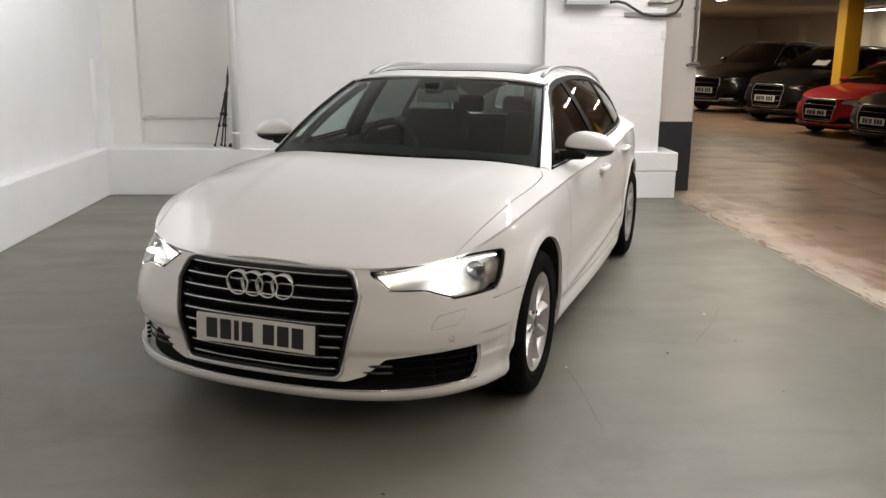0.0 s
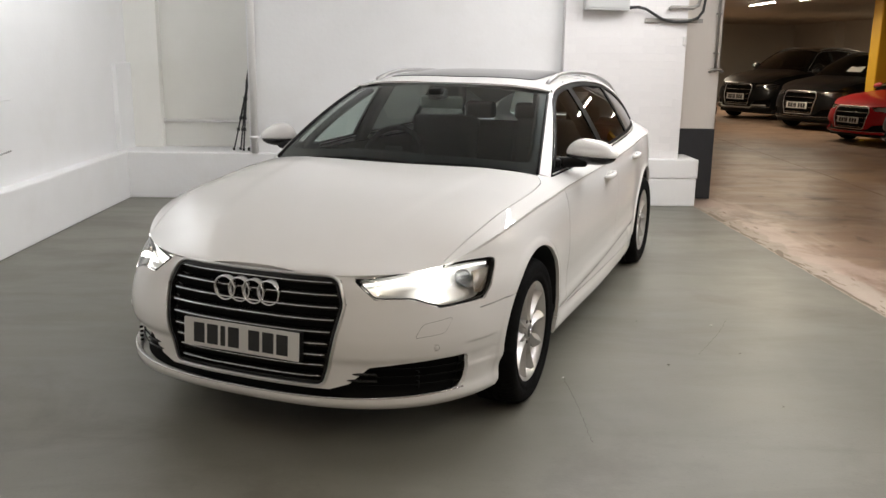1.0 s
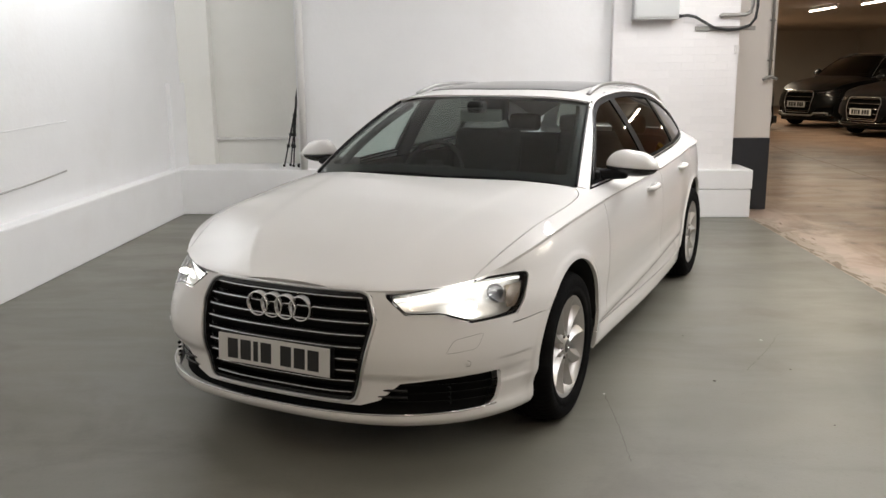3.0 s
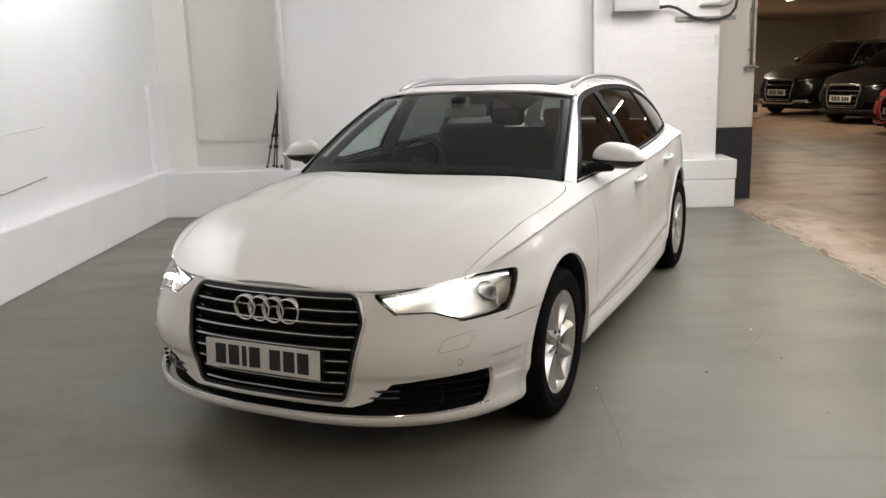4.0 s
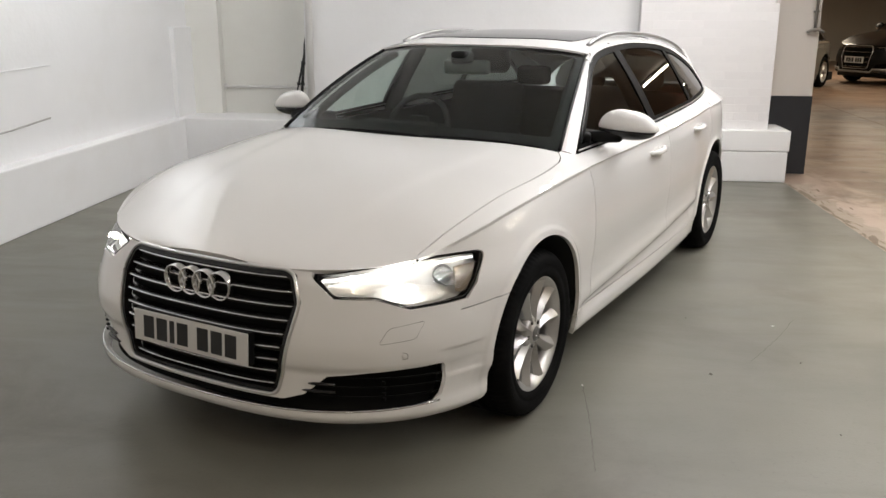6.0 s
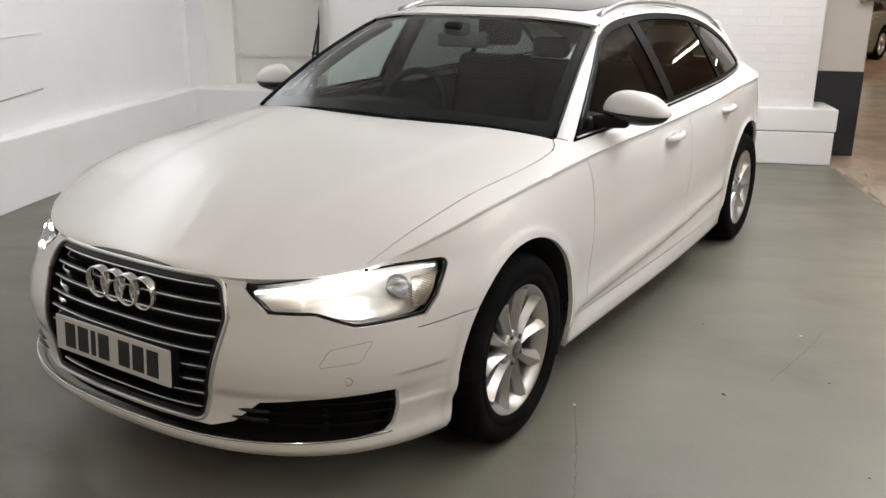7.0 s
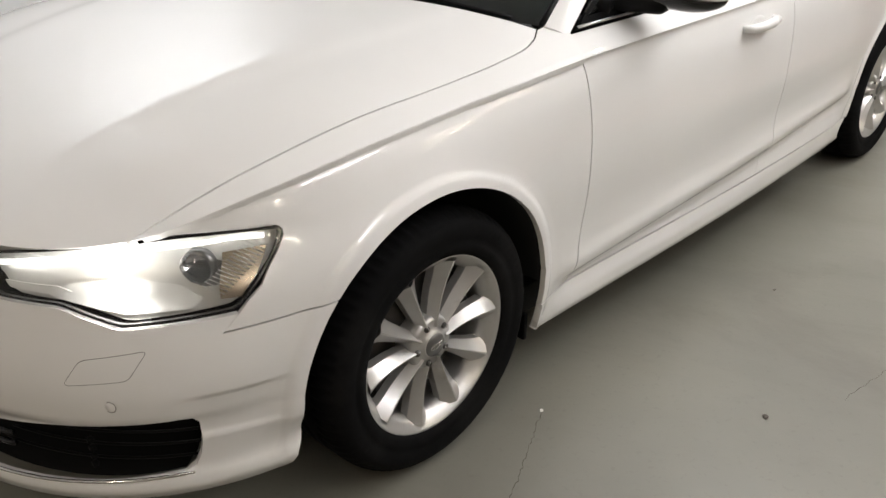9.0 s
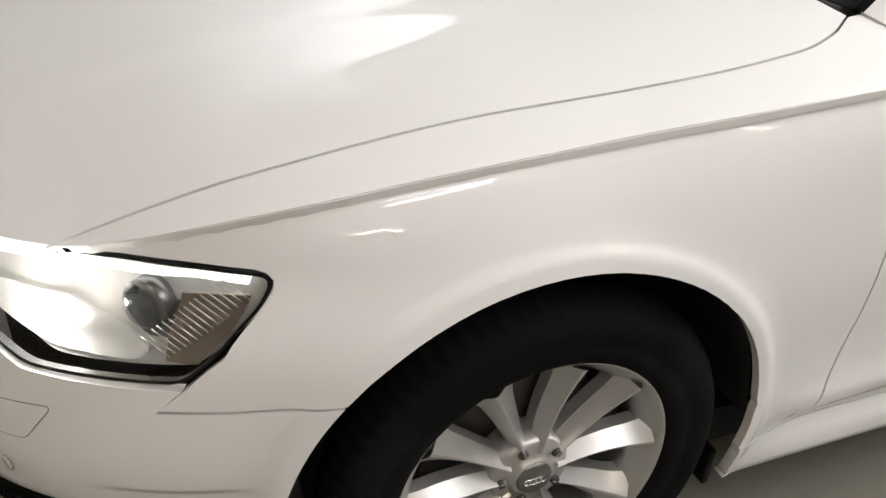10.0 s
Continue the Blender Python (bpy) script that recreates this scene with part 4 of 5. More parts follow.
        lv, lf = lathe([(0.030 * math.cos(a), 0.018 * math.sin(a)) for a in np.linspace(math.pi / 2, 0, 8)], 28)
        o = link_mesh("projector_lens", lv, lf, M["lens"], head, "round projector lens")
        o.matrix_basis = Matrix.Translation(c) @ Vector((0.5 * sx, -0.85, 0.0)).to_track_quat("X", "Z").to_matrix().to_4x4()
        hv, hf = lathe([(0.029, 0.0), (0.0315, 0.003), (0.033, -0.02), (0.028, -0.03)], 28)
        o2 = link_mesh("lens_ring", hv, hf, M["cap"], head)
        o2.matrix_basis = o.matrix_basis.copy()
        # outer corner
        am = yz([(0.50, 0.700), (0.575, 0.703), (0.540, 0.655), (0.505, 0.620), (0.470, 0.622)])
        panel("side_reflector", side(patch(am, band, step=0.012, depth=0.01, offset=-0.022)), M["amber"], head, "amber side reflector")
        for i in range(16):
            t = i / 15
            y, z = 0.478 + 0.098 * t, 0.630 + 0.068 * t
            p0, p1 = band(sx * q_at_y(y - 0.022, z + 0.016), z + 0.016), band(sx * q_at_y(y + 0.006, z - 0.004), z - 0.004)
            bar("lamp_rib", [tuple(p0 - np.array([0.016 * sx, 0, 0])), tuple(p1 - np.array([0.016 * sx, 0, 0]))], 0.0009, M["satin"], head, sides=5)

    # doors, sills, quarters
    cut_at = curve((0.288, 2.592), (0.40, 2.600), (0.62, 2.612), (0.80, 2.614), (0.93, 2.610))
    back_cut = [(float(cut_at(z)), float(z)) for z in np.linspace(0.288, float(crease_z(2.61)), 60)]

    def door(y_front, y_back, nm, lab):
        """A door skin between two cut lines, with its shoulder."""
        up_front = [(y + 0.0016, z) for y, z in y_front]
        up_back = [(y - 0.0016, z) for y, z in y_back]
        ys = np.linspace(up_front[-1][0], up_back[-1][0], 30)
        outline = up_front[:-1] + [(y, float(crease_z(y)) - 0.0005) for y in ys] + up_back[:-1][::-1]
        lowest = patch(yz(outline), band, step=step * 1.3, depth=0.016, extra=crease_rows(float(ys[0]) + 0.01, float(ys[-1]) - 0.01, 0.014) if fine else ())
        y0, y1 = ys[0], ys[-1]
        sh = patch([(y0 + (0.058 if y0 < 2 else 0.0), 1.0), (y0, 0.0)] + [(y, 0.0) for y in np.linspace(y0, y1, 20)[1:]] + [(y1, 1.0)], shoulder, step=0.05, depth=0, aspect=1.0, rim=0.02)
        return both(nm, joined(lowest, sh), P, car, lab)

    fd = door([(y, z) for y, z in seam], back_cut, "front_door", "closed front door")
    arch_r = arc_points(AXLE_R, ARCH_Z, ARCH + 0.050, 172, 118.0, 10)
    rd = door(back_cut, [(3.402, 0.288), (3.416, 0.33)] + [(y, z) for y, z in arch_r[1:]] + [(3.71, 0.80), (3.74, float(crease_z(3.74)))], "rear_door", "closed rear door")
    arch_q = arc_points(AXLE_R - 0.006, ARCH_Z, ARCH + 0.016, 187, -12, 40)
    ys = np.linspace(3.744, 4.80, 24)
    quarter = [(3.408, 0.288), (3.421, 0.335)] + [(y + 0.004, z) for y, z in arch_r[1:]] + [(3.714, 0.80)] + [(y, float(crease_z(y)) - 0.0005) for y in ys] + [(4.80, 0.20), (4.25, 0.20)] + arch_q[::-1]
    ql = patch(yz(quarter), band, step=step * 1.4, depth=0.016, extra=arch_rows(AXLE_R, 184, -10, 60) if fine else ())
    qh = patch([(3.746, 0.0), (4.0, 0), (4.3, 0), (4.58, 0.0), (4.58, 1.0), (4.22, 1.0), (3.746, 1.0)], shoulder, step=0.05, depth=0, rim=0.02)
    both("rear_wing", joined(ql, qh), P, car, "rear wing")
    ys = np.linspace(1.336, 3.45, 40)
    sill = [(y, 0.283) for y in ys] + [(y, 0.188 + 0.012 * max(0.0, (1.65 - y) / 0.3)) for y in ys[::-1]] + [(1.345, 0.200), (1.340, 0.212), (1.335, 0.245)]
    both("sill", patch(yz(sill), band, step=0.02, depth=0.02), P, car, "flared painted side sill")

    # windscreen with a dark border
    outer = [(-1, 0), (1, 0), (1, 1), (-1, 1)]
    clear = rounded([(-0.955, 0.10), (0.955, 0.10), (0.95, 0.965), (-0.95, 0.965)], 0.06)
    ws = panel("windscreen", patch(outer, screen, step=0.06, depth=0, aspect=1.0), M["windscreen"] if fine else M["dark_glass"], car, "raked clear windscreen" if fine else "dark raked windscreen")
    ws.visible_shadow = False
    panel("screen_border", patch(outer, screen, holes=[clear], step=0.06, depth=0, offset=-0.004), M["black"], ws, "black printed border")
    # A-posts from the screen's edge to the side window
    def post(s, v):
        s, v = np.asarray(s, float), np.asarray(v, float)
        a = screen(1.012 + 0 * v, v)
        yy = 1.515 + (2.165 - 1.515) * v
        zz = 0.925 + (1.318 - 0.925) * (v + 0.10 * v * (1 - v))
        b = side_glass(yy, zz)
        p = a * (1 - s)[..., None] + b * s[..., None]
        p[..., 0] += 0.010 * 4 * s * (1 - s)
        p[..., 2] += 0.003 * 4 * s * (1 - s)
        return p
    both("a_post", patch([(0, 0.0), (1, 0.0), (1, 1.0), (0, 1.0)], post, step=0.08, depth=0.01), P, car, "painted windscreen post")

    for sx in (1, -1):
        bar("screen_seal", [tuple(screen(1.006 * sx, v) + np.array([0, 0, 0.001])) for v in np.linspace(0, 1, 16)], 0.008, M["black"], car, "black rubber seal", 8)
    # roof with a dark glass panel
    def roof_uv(u, v):
        u, v = np.asarray(u, float), np.asarray(v, float)
        y0 = 2.052 + 0.107 * u * u
        return roof(u, y0 + (4.55 - y0) * v)
    sun = rounded([(-0.80, 0.075), (0.80, 0.075), (0.80, 0.62), (-0.80, 0.62)], 0.06)
    panel("roof", patch([(-1, 0), (1, 0), (1, 1), (-1, 1)], roof_uv, holes=[sun], step=0.05, depth=0.01, aspect=1.0), P, car, "painted roof")
    panel("sunroof", patch(grow(sun, -0.004), roof_uv, step=0.05, depth=0.008, offset=0.003), M["sunroof"], car, "dark glass roof panel")
    # upper side frame over and behind the windows
    ys = np.linspace(2.10, 4.54, 40)
    frame_out = [(float(y), float(eave_z(y))) for y in ys] + [(4.56, float(belt_z(4.56)))] + [(float(y), float(belt_z(y))) for y in (4.4, 4.3, 4.21)]
    frame_out += [(float(y), float(TOP_LINE(y)) + 0.002) for y in np.linspace(4.2, 2.12, 40)]
    both("side_frame", patch(frame_out, side_glass, step=0.03, depth=0.01), P, car, "painted window surround")
    panes = [(1.60, 2.49, 0.02, 0.0, "side_glass"), (2.585, 3.37, 0.0, -0.02, "tint_glass"), (3.43, 4.165, -0.02, -0.01, "tint_glass")]
    outlines = [pane_outline(a, b, c, d) for a, b, c, d, _ in panes]
    trim_l, trim_r = both("window_trim", patch(window_outline(), side_glass, holes=outlines, step=0.03, depth=0.012, offset=0.002), M["trim_black"], car, "black window surround")
    for o, (a, b, c, d, g) in zip(outlines, panes):
        gl = both("side_window", patch(grow(o, 0.002), side_glass, step=0.05, depth=0, offset=-0.003), M[g] if fine else M["dark_glass"], car, "dark tinted side window" if g == "tint_glass" else "side window")
        for one in gl:
            one.visible_shadow = False
    wt = [(float(y), float(TOP_LINE(y)) + 0.004) for y in np.linspace(1.6, 4.19, 40)]
    wb = [(float(y), float(belt_z(y)) + 0.012) for y in np.linspace(1.56, 4.19, 30)]
    for sx in (1, -1):
        for line in (wt, wb):
            pts = [tuple(side_glass(y, z) * np.array([sx, 1, 1]) + np.array([0.003 * sx, 0, 0])) for y, z in line]
            bar("trim_strip", pts, 0.0035, M["satin"] if line is wb or not fine else M["black_gloss"], car, sides=6)
        # roof rails
        ry = np.linspace(2.30, 4.15, 26)
        pts = []
        for i, y in enumerate(ry):
            p = roof(0.92 * sx, y)
            t = i / 25
            pts.append((p[0], y, p[2] + 0.002 + 0.024 * min(1, 8 * t, 8 * (1 - t)) ** 0.7))
        bar("roof_rail", pts, 0.0125, M["rail"], car, "satin silver roof rail", 8)

    # mirrors
    for sx in (1, -1):
        bm = bmesh.new()
        bmesh.ops.create_uvsphere(bm, u_segments=32, v_segments=20, radius=1)
        for v in bm.verts:
            x, y, z = v.co
            up = (0.080 - 0.022 * x - 0.010 * x * x) * z if z > 0 else 0.010 * z
            yy = 0.062 * y * (1.35 if y < 0 else 0.55) * (0.85 + 0.15 * x)
            v.co = (0.132 * (x ** 0.6 if x > 0 else -abs(x) ** 0.95), yy, up)
        sh = part("mirror", bm, P, car, "painted door mirror on a black foot", True)
        sh.matrix_basis = pose(0.930, 1.80, 1.020, 0, 3, 12) if sx == 1 else pose(-0.930, 1.80, 1.020, 0, -3, -12) @ Matrix.Diagonal((-1, 1, 1, 1))
        bm = bmesh.new()
        bmesh.ops.create_uvsphere(bm, u_segments=32, v_segments=16, radius=1)
        for v in bm.verts:
            x, y, z = v.co
            v.co = (0.126 * (x ** 0.6 if x > 0 else -abs(x) ** 0.95) - 0.004, 0.060 * y * (1.33 if y < 0 else 0.58) * (0.85 + 0.15 * x), -0.006 + (0.044 - 0.010 * x) * min(z, 0.0))
        part("mirror_base", bm, M["black_gloss"], sh, "black lower shell", True)
        bm = bmesh.new()
        box(bm, -0.20, -0.055, -0.058, -0.02, 0.026, -0.008, 0.020, Matrix.Rotation(math.radians(-5), 4, "Y"), 3)
        part("mirror_arm", bm, M["black"], sh, "black foot", True)
        bm = bmesh.new()
        box(bm, -0.25, -0.10, -0.098, -0.150, 0.08, -0.025, 0.018, None, 3)
        part("mirror_foot", bm, M["black"], sh, "black foot on the door's corner", True)
        bm = bmesh.new()
        box(bm, -0.085, 0.022, -0.026, 0.080, 0.028, 0.036, 0.002)
        part("mirror_glass", bm, M["chrome"], sh)

    # door handles
    for y0 in (2.25, 3.17):
        z0 = float(crease_z(y0)) - 0.072
        for sx in (1, -1):
            x0 = float(flank_x(np.array(y0 + 0.1), np.array(z0))) * sx
            pts = [(x0 - 0.002 * sx, y0, z0), (x0 + 0.020 * sx, y0 + 0.022, z0 + 0.001), (x0 + 0.029 * sx, y0 + 0.07, z0 + 0.003), (x0 + 0.029 * sx, y0 + 0.135, z0 + 0.005), (x0 + 0.020 * sx, y0 + 0.185, z0 + 0.006), (x0 - 0.002 * sx, y0 + 0.205, z0 + 0.006)]
            h = bar("door_handle", pts, [0.010, 0.014, 0.015, 0.015, 0.014, 0.010], P, car, "painted grab handle", 12)
            cv, cf = lathe([(0.0, 0.001), (0.028, 0.001), (0.038, 0.003), (0.042, 0.0)], 28)
            c = link_mesh("handle_cup", cv, cf, P, h)
            c.matrix_basis = pose(x0 - 0.001 * sx, y0 + 0.09, z0 - 0.004, 0, 0, 0 if sx == 1 else 180) @ Matrix.Diagonal((1, 1.5, 0.8, 1))

    # aerial fin, wipers
    if fine:
        bm = bmesh.new()
        bmesh.ops.create_cone(bm, segments=20, radius1=0.06, radius2=0.012, depth=0.055, cap_ends=True)
        for v in bm.verts:
            v.co = (v.co.x * 0.45, v.co.y + (0.03 if v.co.z > 0 else 0), v.co.z)
        fin = part("roof_fin", bm, P, car, "small shark-fin aerial", True)
        fin.matrix_basis = pose(0, 4.22, float(roof_z(4.22)) + 0.024)
        for x0, x1, v1 in ((-0.55, 0.10, 0.02), (0.12, 0.66, 0.025)):
            pts = [tuple(screen(x / 0.735, v1 - 0.02 + 0.014 * math.sin(3.1 * t)) + np.array([0, -0.004, 0.003])) for t, x in zip(np.linspace(0, 1, 14), np.linspace(x0, x1, 14))]
            bar("wiper", pts, 0.0045, M["black"], car, "black wiper lying at the screen's foot", 6)
        cw = [(x, float(screen(x / 0.735, 0.0)[1]) - 0.012) for x in np.linspace(-0.72, 0.72, 20)]
        pts = [(x, y, float(screen(x / 0.735, 0.0)[2]) - 0.012) for x, y in cw]
        bar("scuttle_trim", pts, 0.012, M["black"], car, "black scuttle under the windscreen", 8)

    # under the skin: wells, floor, rear
    for y in (AXLE_F, AXLE_R):
        for sx in (1, -1):
            v, f = [], []
            for i in range(25):
                w = math.radians(2 + 180 * i / 24)
                wy, wz = y + 0.382 * math.cos(w), ARCH_Z + 0.382 * math.sin(w)
                for x in (float(band(q_at_y(wy, wz), wz)[0]) - 0.022, 0.45):
                    v.append((x * sx, wy, wz))
            f = [(2 * i, 2 * i + 1, 2 * i + 3, 2 * i + 2) for i in range(24)]
            link_mesh("wheel_well", v, f, M["dark"], car, "black wheel-arch liner")
    for sx in (1, -1):
        box_part("mud_flap", (min(sx * 0.80, sx * 0.865), 1.318, 0.165, max(sx * 0.80, sx * 0.865), 1.332, 0.245), M["black"], car, 0.004)
    # on parked cars it is widened and lowered to darken the floor below
    wide = 0.46 if fine else 0.80
    box_part("underbody", (-wide, 0.45, 0.19 if fine else 0.12, wide, 4.70, 0.30), M["dark"], car, 0.02)
    bm = bmesh.new()
    box(bm, -0.80, 1.36, 0.19, 0.80, 3.40, 0.27)
    box(bm, -0.58, 4.26, 0.24, 0.58, 4.70, 0.45)
    part("floor_pan", bm, M["dark"], car)
    bm = bmesh.new()
    box(bm, -0.42, 0.27, 0.24, 0.42, 0.52, 0.62)
    part("radiator", bm, M["dark"], car)
    bm = bmesh.new()
    box(bm, -0.46, 0.52, 0.30, 0.46, 1.36, 0.68)
    part("engine_bay", bm, M["dark"], car)

    def tail(u, z):
        u, z = np.asarray(u, float), np.asarray(z, float)
        hw = np.where(z < 0.95, flank_x(0 * z + 4.79, z), np.interp(z, [0.95, 1.02, 1.25], [0.60, 0.585, 0.46]))
        y = np.interp(z, [0.2, 0.95, 1.27], [4.86, 4.84, 4.56]) - np.interp(z, [0.88, 1.0, 1.2], [0.06, 0.17, 0.06]) * np.abs(u) ** 3
        return np.stack([u * hw, y, z], -1)
    rear_hole = rounded([(-0.8, 1.02), (0.8, 1.02), (0.8, 1.22), (-0.8, 1.22)], 0.05)
    panel("tailgate", patch([(-1, 0.2), (1, 0.2), (1, 1.27), (-1, 1.27)], tail, holes=[rear_hole], step=0.06, depth=0.02, flip=True), P, car, "closed tailgate")
    rw = panel("rear_window", patch(grow(rear_hole, 0.004), tail, step=0.08, depth=0, offset=-0.004, flip=True), M["tint_glass"], car, "rear window")
    rw.visible_shadow = False

    # wheels
    for y in (AXLE_F, AXLE_R):
        wheel(car, 0.886 if y < 2 else 0.866, y + (0.010 if y < 2 else 0), 4 if y < 2 else 31, False, fine)
        wheel(car, -0.893 if y < 2 else -0.862, y, 40, True, fine)
    if cabin:
        furnish(car)
    return car


def furnish(car):
    """Dashboard, wheel, seats and mirror, as seen through the glass."""
    T = M["interior"]
    bm = bmesh.new()
    box(bm, -0.70, 1.50, 0.62, 0.70, 2.02, 0.90, 0.05, segments=3)
    part("dashboard", bm, T, car, "black dashboard", True)
    bm = bmesh.new()
    box(bm, -0.62, 1.82, 0.86, -0.16, 2.05, 0.955, 0.035, segments=3)
    part("instrument_hood", bm, T, car, "", True)
    bm = bmesh.new()
    box(bm, -0.14, 1.95, 0.35, 0.14, 2.9, 0.62, 0.04)
    part("centre_console", bm, T, car, "", True)
    pts = [(0.185 * math.cos(w), 0, 0.185 * math.sin(w)) for w in np.linspace(0, 2 * math.pi, 41)[:-1]]
    v, f = tube_mesh(pts, 0.017, 10, True)
    st = link_mesh("steering_wheel", v, f, T, car, "black steering wheel")
    st.matrix_basis = pose(-0.37, 2.16, 0.90, -24, 0, 0)
    bm = bmesh.new()
    box(bm, -0.18, -0.012, -0.03, 0.18, 0.012, 0.03, 0.01)
    box(bm, -0.06, -0.02, -0.07, 0.06, 0.02, 0.07, 0.02)
    part("steering_spoke", bm, T, st, "", True)
    for sx in (-0.37, 0.37):
        bm = bmesh.new()
        box(bm, -0.25, -0.25, 0, 0.25, 0.25, 0.16, 0.05, segments=3)
        seat = part("front_seat", bm, T, car, "black front seat with a tall head restraint", True)
        seat.matrix_basis = pose(sx, 2.62, 0.38, 4)
        bm = bmesh.new()
        box(bm, -0.24, -0.06, 0, 0.24, 0.06, 0.62, 0.05, segments=3)
        part("backrest", bm, T, seat, "", True, pose(0, 0.27, 0.10, -18))
        bm = bmesh.new()
        box(bm, -0.13, -0.05, 0, 0.13, 0.05, 0.19, 0.045, segments=3)
        part("head_restraint", bm, T, seat, "", True, pose(0, 0.47, 0.74, -8))
    bm = bmesh.new()
    box(bm, -0.66, 3.35, 0.36, 0.66, 3.75, 0.52, 0.05)
    box(bm, -0.66, 3.72, 0.45, 0.66, 3.86, 1.02, 0.05, segments=3)
    part("rear_bench", bm, T, car, "black rear bench", True)
    for x in (-0.40, 0.0, 0.40):
        bm = bmesh.new()
        box(bm, x - 0.12, 3.74, 1.03, x + 0.12, 3.84, 1.16, 0.035, segments=3)
        part("rear_head_restraint", bm, T, car, "", True)
    bm = bmesh.new()
    box(bm, -0.125, -0.018, -0.036, 0.125, 0.018, 0.036, 0.017, segments=4)
    mir = part("cabin_mirror", bm, M["mirror_shell"], car, "grey cabin mirror hung from the windscreen", True)
    mir.matrix_basis = pose(0.0, 2.03, 1.245, 0, 0, 6)
    bm = bmesh.new()
    box(bm, -0.112, 0.017, -0.029, 0.112, 0.020, 0.029, 0.004)
    part("mirror_pane", bm, M["chrome"], mir)
    bm = bmesh.new()
    box(bm, -0.045, 1.93, 1.262, 0.045, 2.03, 1.325, 0.018)
    part("sensor_pod", bm, T, car, "", True)
    # cabin sides, posts and roof lining
    for sx in (1, -1):
        bm = bmesh.new()
        box(bm, sx * 0.76 - 0.03, 1.6, 0.27, sx * 0.76 + 0.03, 4.3, 0.95)
        part("door_trim", bm, T, car)
        pts = [tuple(side_glass(y, z) * np.array([sx, 1, 1]) - np.array([0.05 * sx, 0, 0])) for y, z in ((2.54, 0.94), (2.53, 1.15), (2.50, 1.34))]
        bar("b_post", pts, 0.04, T, car)
        pts = [tuple(screen(0.97 * sx, v) + np.array([-0.03 * sx, 0.05, -0.02])) for v in np.linspace(0.02, 1.0, 8)]
        bar("post_trim", pts, 0.022, T, car)

    def lining(u, v):
        u, v = np.asarray(u, float), np.asarray(v, float)
        return roof(u, 2.14 + 2.36 * v)
    panel("roof_lining", patch([(-0.97, 0.0), (0.97, 0.0), (0.97, 1), (-0.97, 1)], lining, step=0.1, depth=0, offset=-0.03), M["headliner"], car, "pale cloth roof lining")
    bm = bmesh.new()
    box(bm, -0.62, 3.86, 0.45, 0.62, 4.72, 0.80)
    part("boot_floor", bm, T, car)


# ---- the building ----
def room_part(name, boxes, mat, parent=None, label="", kind="", bevel=0.0, category=""):
    bm = bmesh.new()
    for b in boxes:
        box(bm, *b, bevel=bevel)
    ob = part(name, bm, mat, parent, label)
    if parent is None:
        ob.matrix_world = ROOM
    if kind or category:
        tagged(ob, label, category, "", kind)
    return ob


BACK, LEFT, EDGE, CEIL, LANE_CEIL = 5.905, -2.47, 3.50, 3.45, 2.70
room_part("floor", [(-2.6, -9.0, -0.2, EDGE, 6.6, 0.0)], M["floor"], label="grey painted bay floor with scuffs", kind="structure")
room_part("lane_floor", [(EDGE, -9.0, -0.2, 22.0, 34.0, -0.004)], M["concrete"], label="worn stained concrete lane", kind="structure")
room_part("wall_left", [(-2.8, -9.0, 0, LEFT, 6.34, CEIL)], M["wall"], label="white painted rough masonry wall", kind="structure")
room_part("wall_block", [(LEFT - 0.02, 5.90, 0.46, LEFT + 0.045, 6.36, 1.37)], M["wall"], label="white painted block beside the recess", kind="structure", bevel=0.006)
room_part("wall_back", [(-1.10, BACK, 0, 2.12, 6.6, CEIL)], M["wall"], label="white painted wall", kind="structure")
room_part("wall_recess", [(-2.8, 6.46, 0, -1.10, 6.7, CEIL)], M["wall_flat"], label="cream painted recess wall", kind="structure")
room_part("wall_pilaster", [(-2.8, 6.34, 0, -2.13, 6.47, CEIL)], M["wall_flat"], label="cream painted pilaster", kind="structure", bevel=0.004)
room_part("plinth_left", [(LEFT - 0.02, -9.0, 0, -2.35, 5.86, 0.48)], M["wall"], label="white painted masonry plinth", kind="structure", bevel=0.012)
room_part("plinth_back", [(-2.5, 5.86, 0, 2.3, 6.46, 0.478)], M["wall"], label="white painted masonry plinth", kind="structure", bevel=0.012)
room_part("plinth_pier", [(2.1, 5.655, 0.288, 3.515, 6.3, 0.482), (2.1, 5.66, 0, 3.505, 6.3, 0.284)], M["wall"], label="white painted stepped plinth under the pier", kind="structure", bevel=0.010)
pier = room_part("wall_pier", [(2.10, 5.762, 0.482, 3.325, 6.6, CEIL)], M["brick"], label="white painted brick pier", kind="structure")
room_part("wall_behind", [(-2.8, -9.3, 0, 22.0, -9.0, CEIL)], M["wall"], label="white painted wall", kind="structure")
# unseen bay ceiling, its white chosen to bounce light onto walls and car
room_part("ceiling_bay", [(-2.8, -9.3, CEIL, EDGE + 0.6, 6.6, CEIL + 0.2)], M["bay_ceiling"], label="unseen white ceiling that bounces the lamps' light", kind="structure")
room_part("ceiling_lane", [(EDGE + 0.6, -9.3, LANE_CEIL, 22.0, 34.0, LANE_CEIL + 0.2)], M["ceiling"], label="bare concrete ceiling", kind="structure")
room_part("ceiling_drop", [(EDGE + 0.5, -9.3, LANE_CEIL, EDGE + 0.6, 34.0, CEIL + 0.2)], M["ceiling"], label="edge of the concrete ceiling", kind="structure")
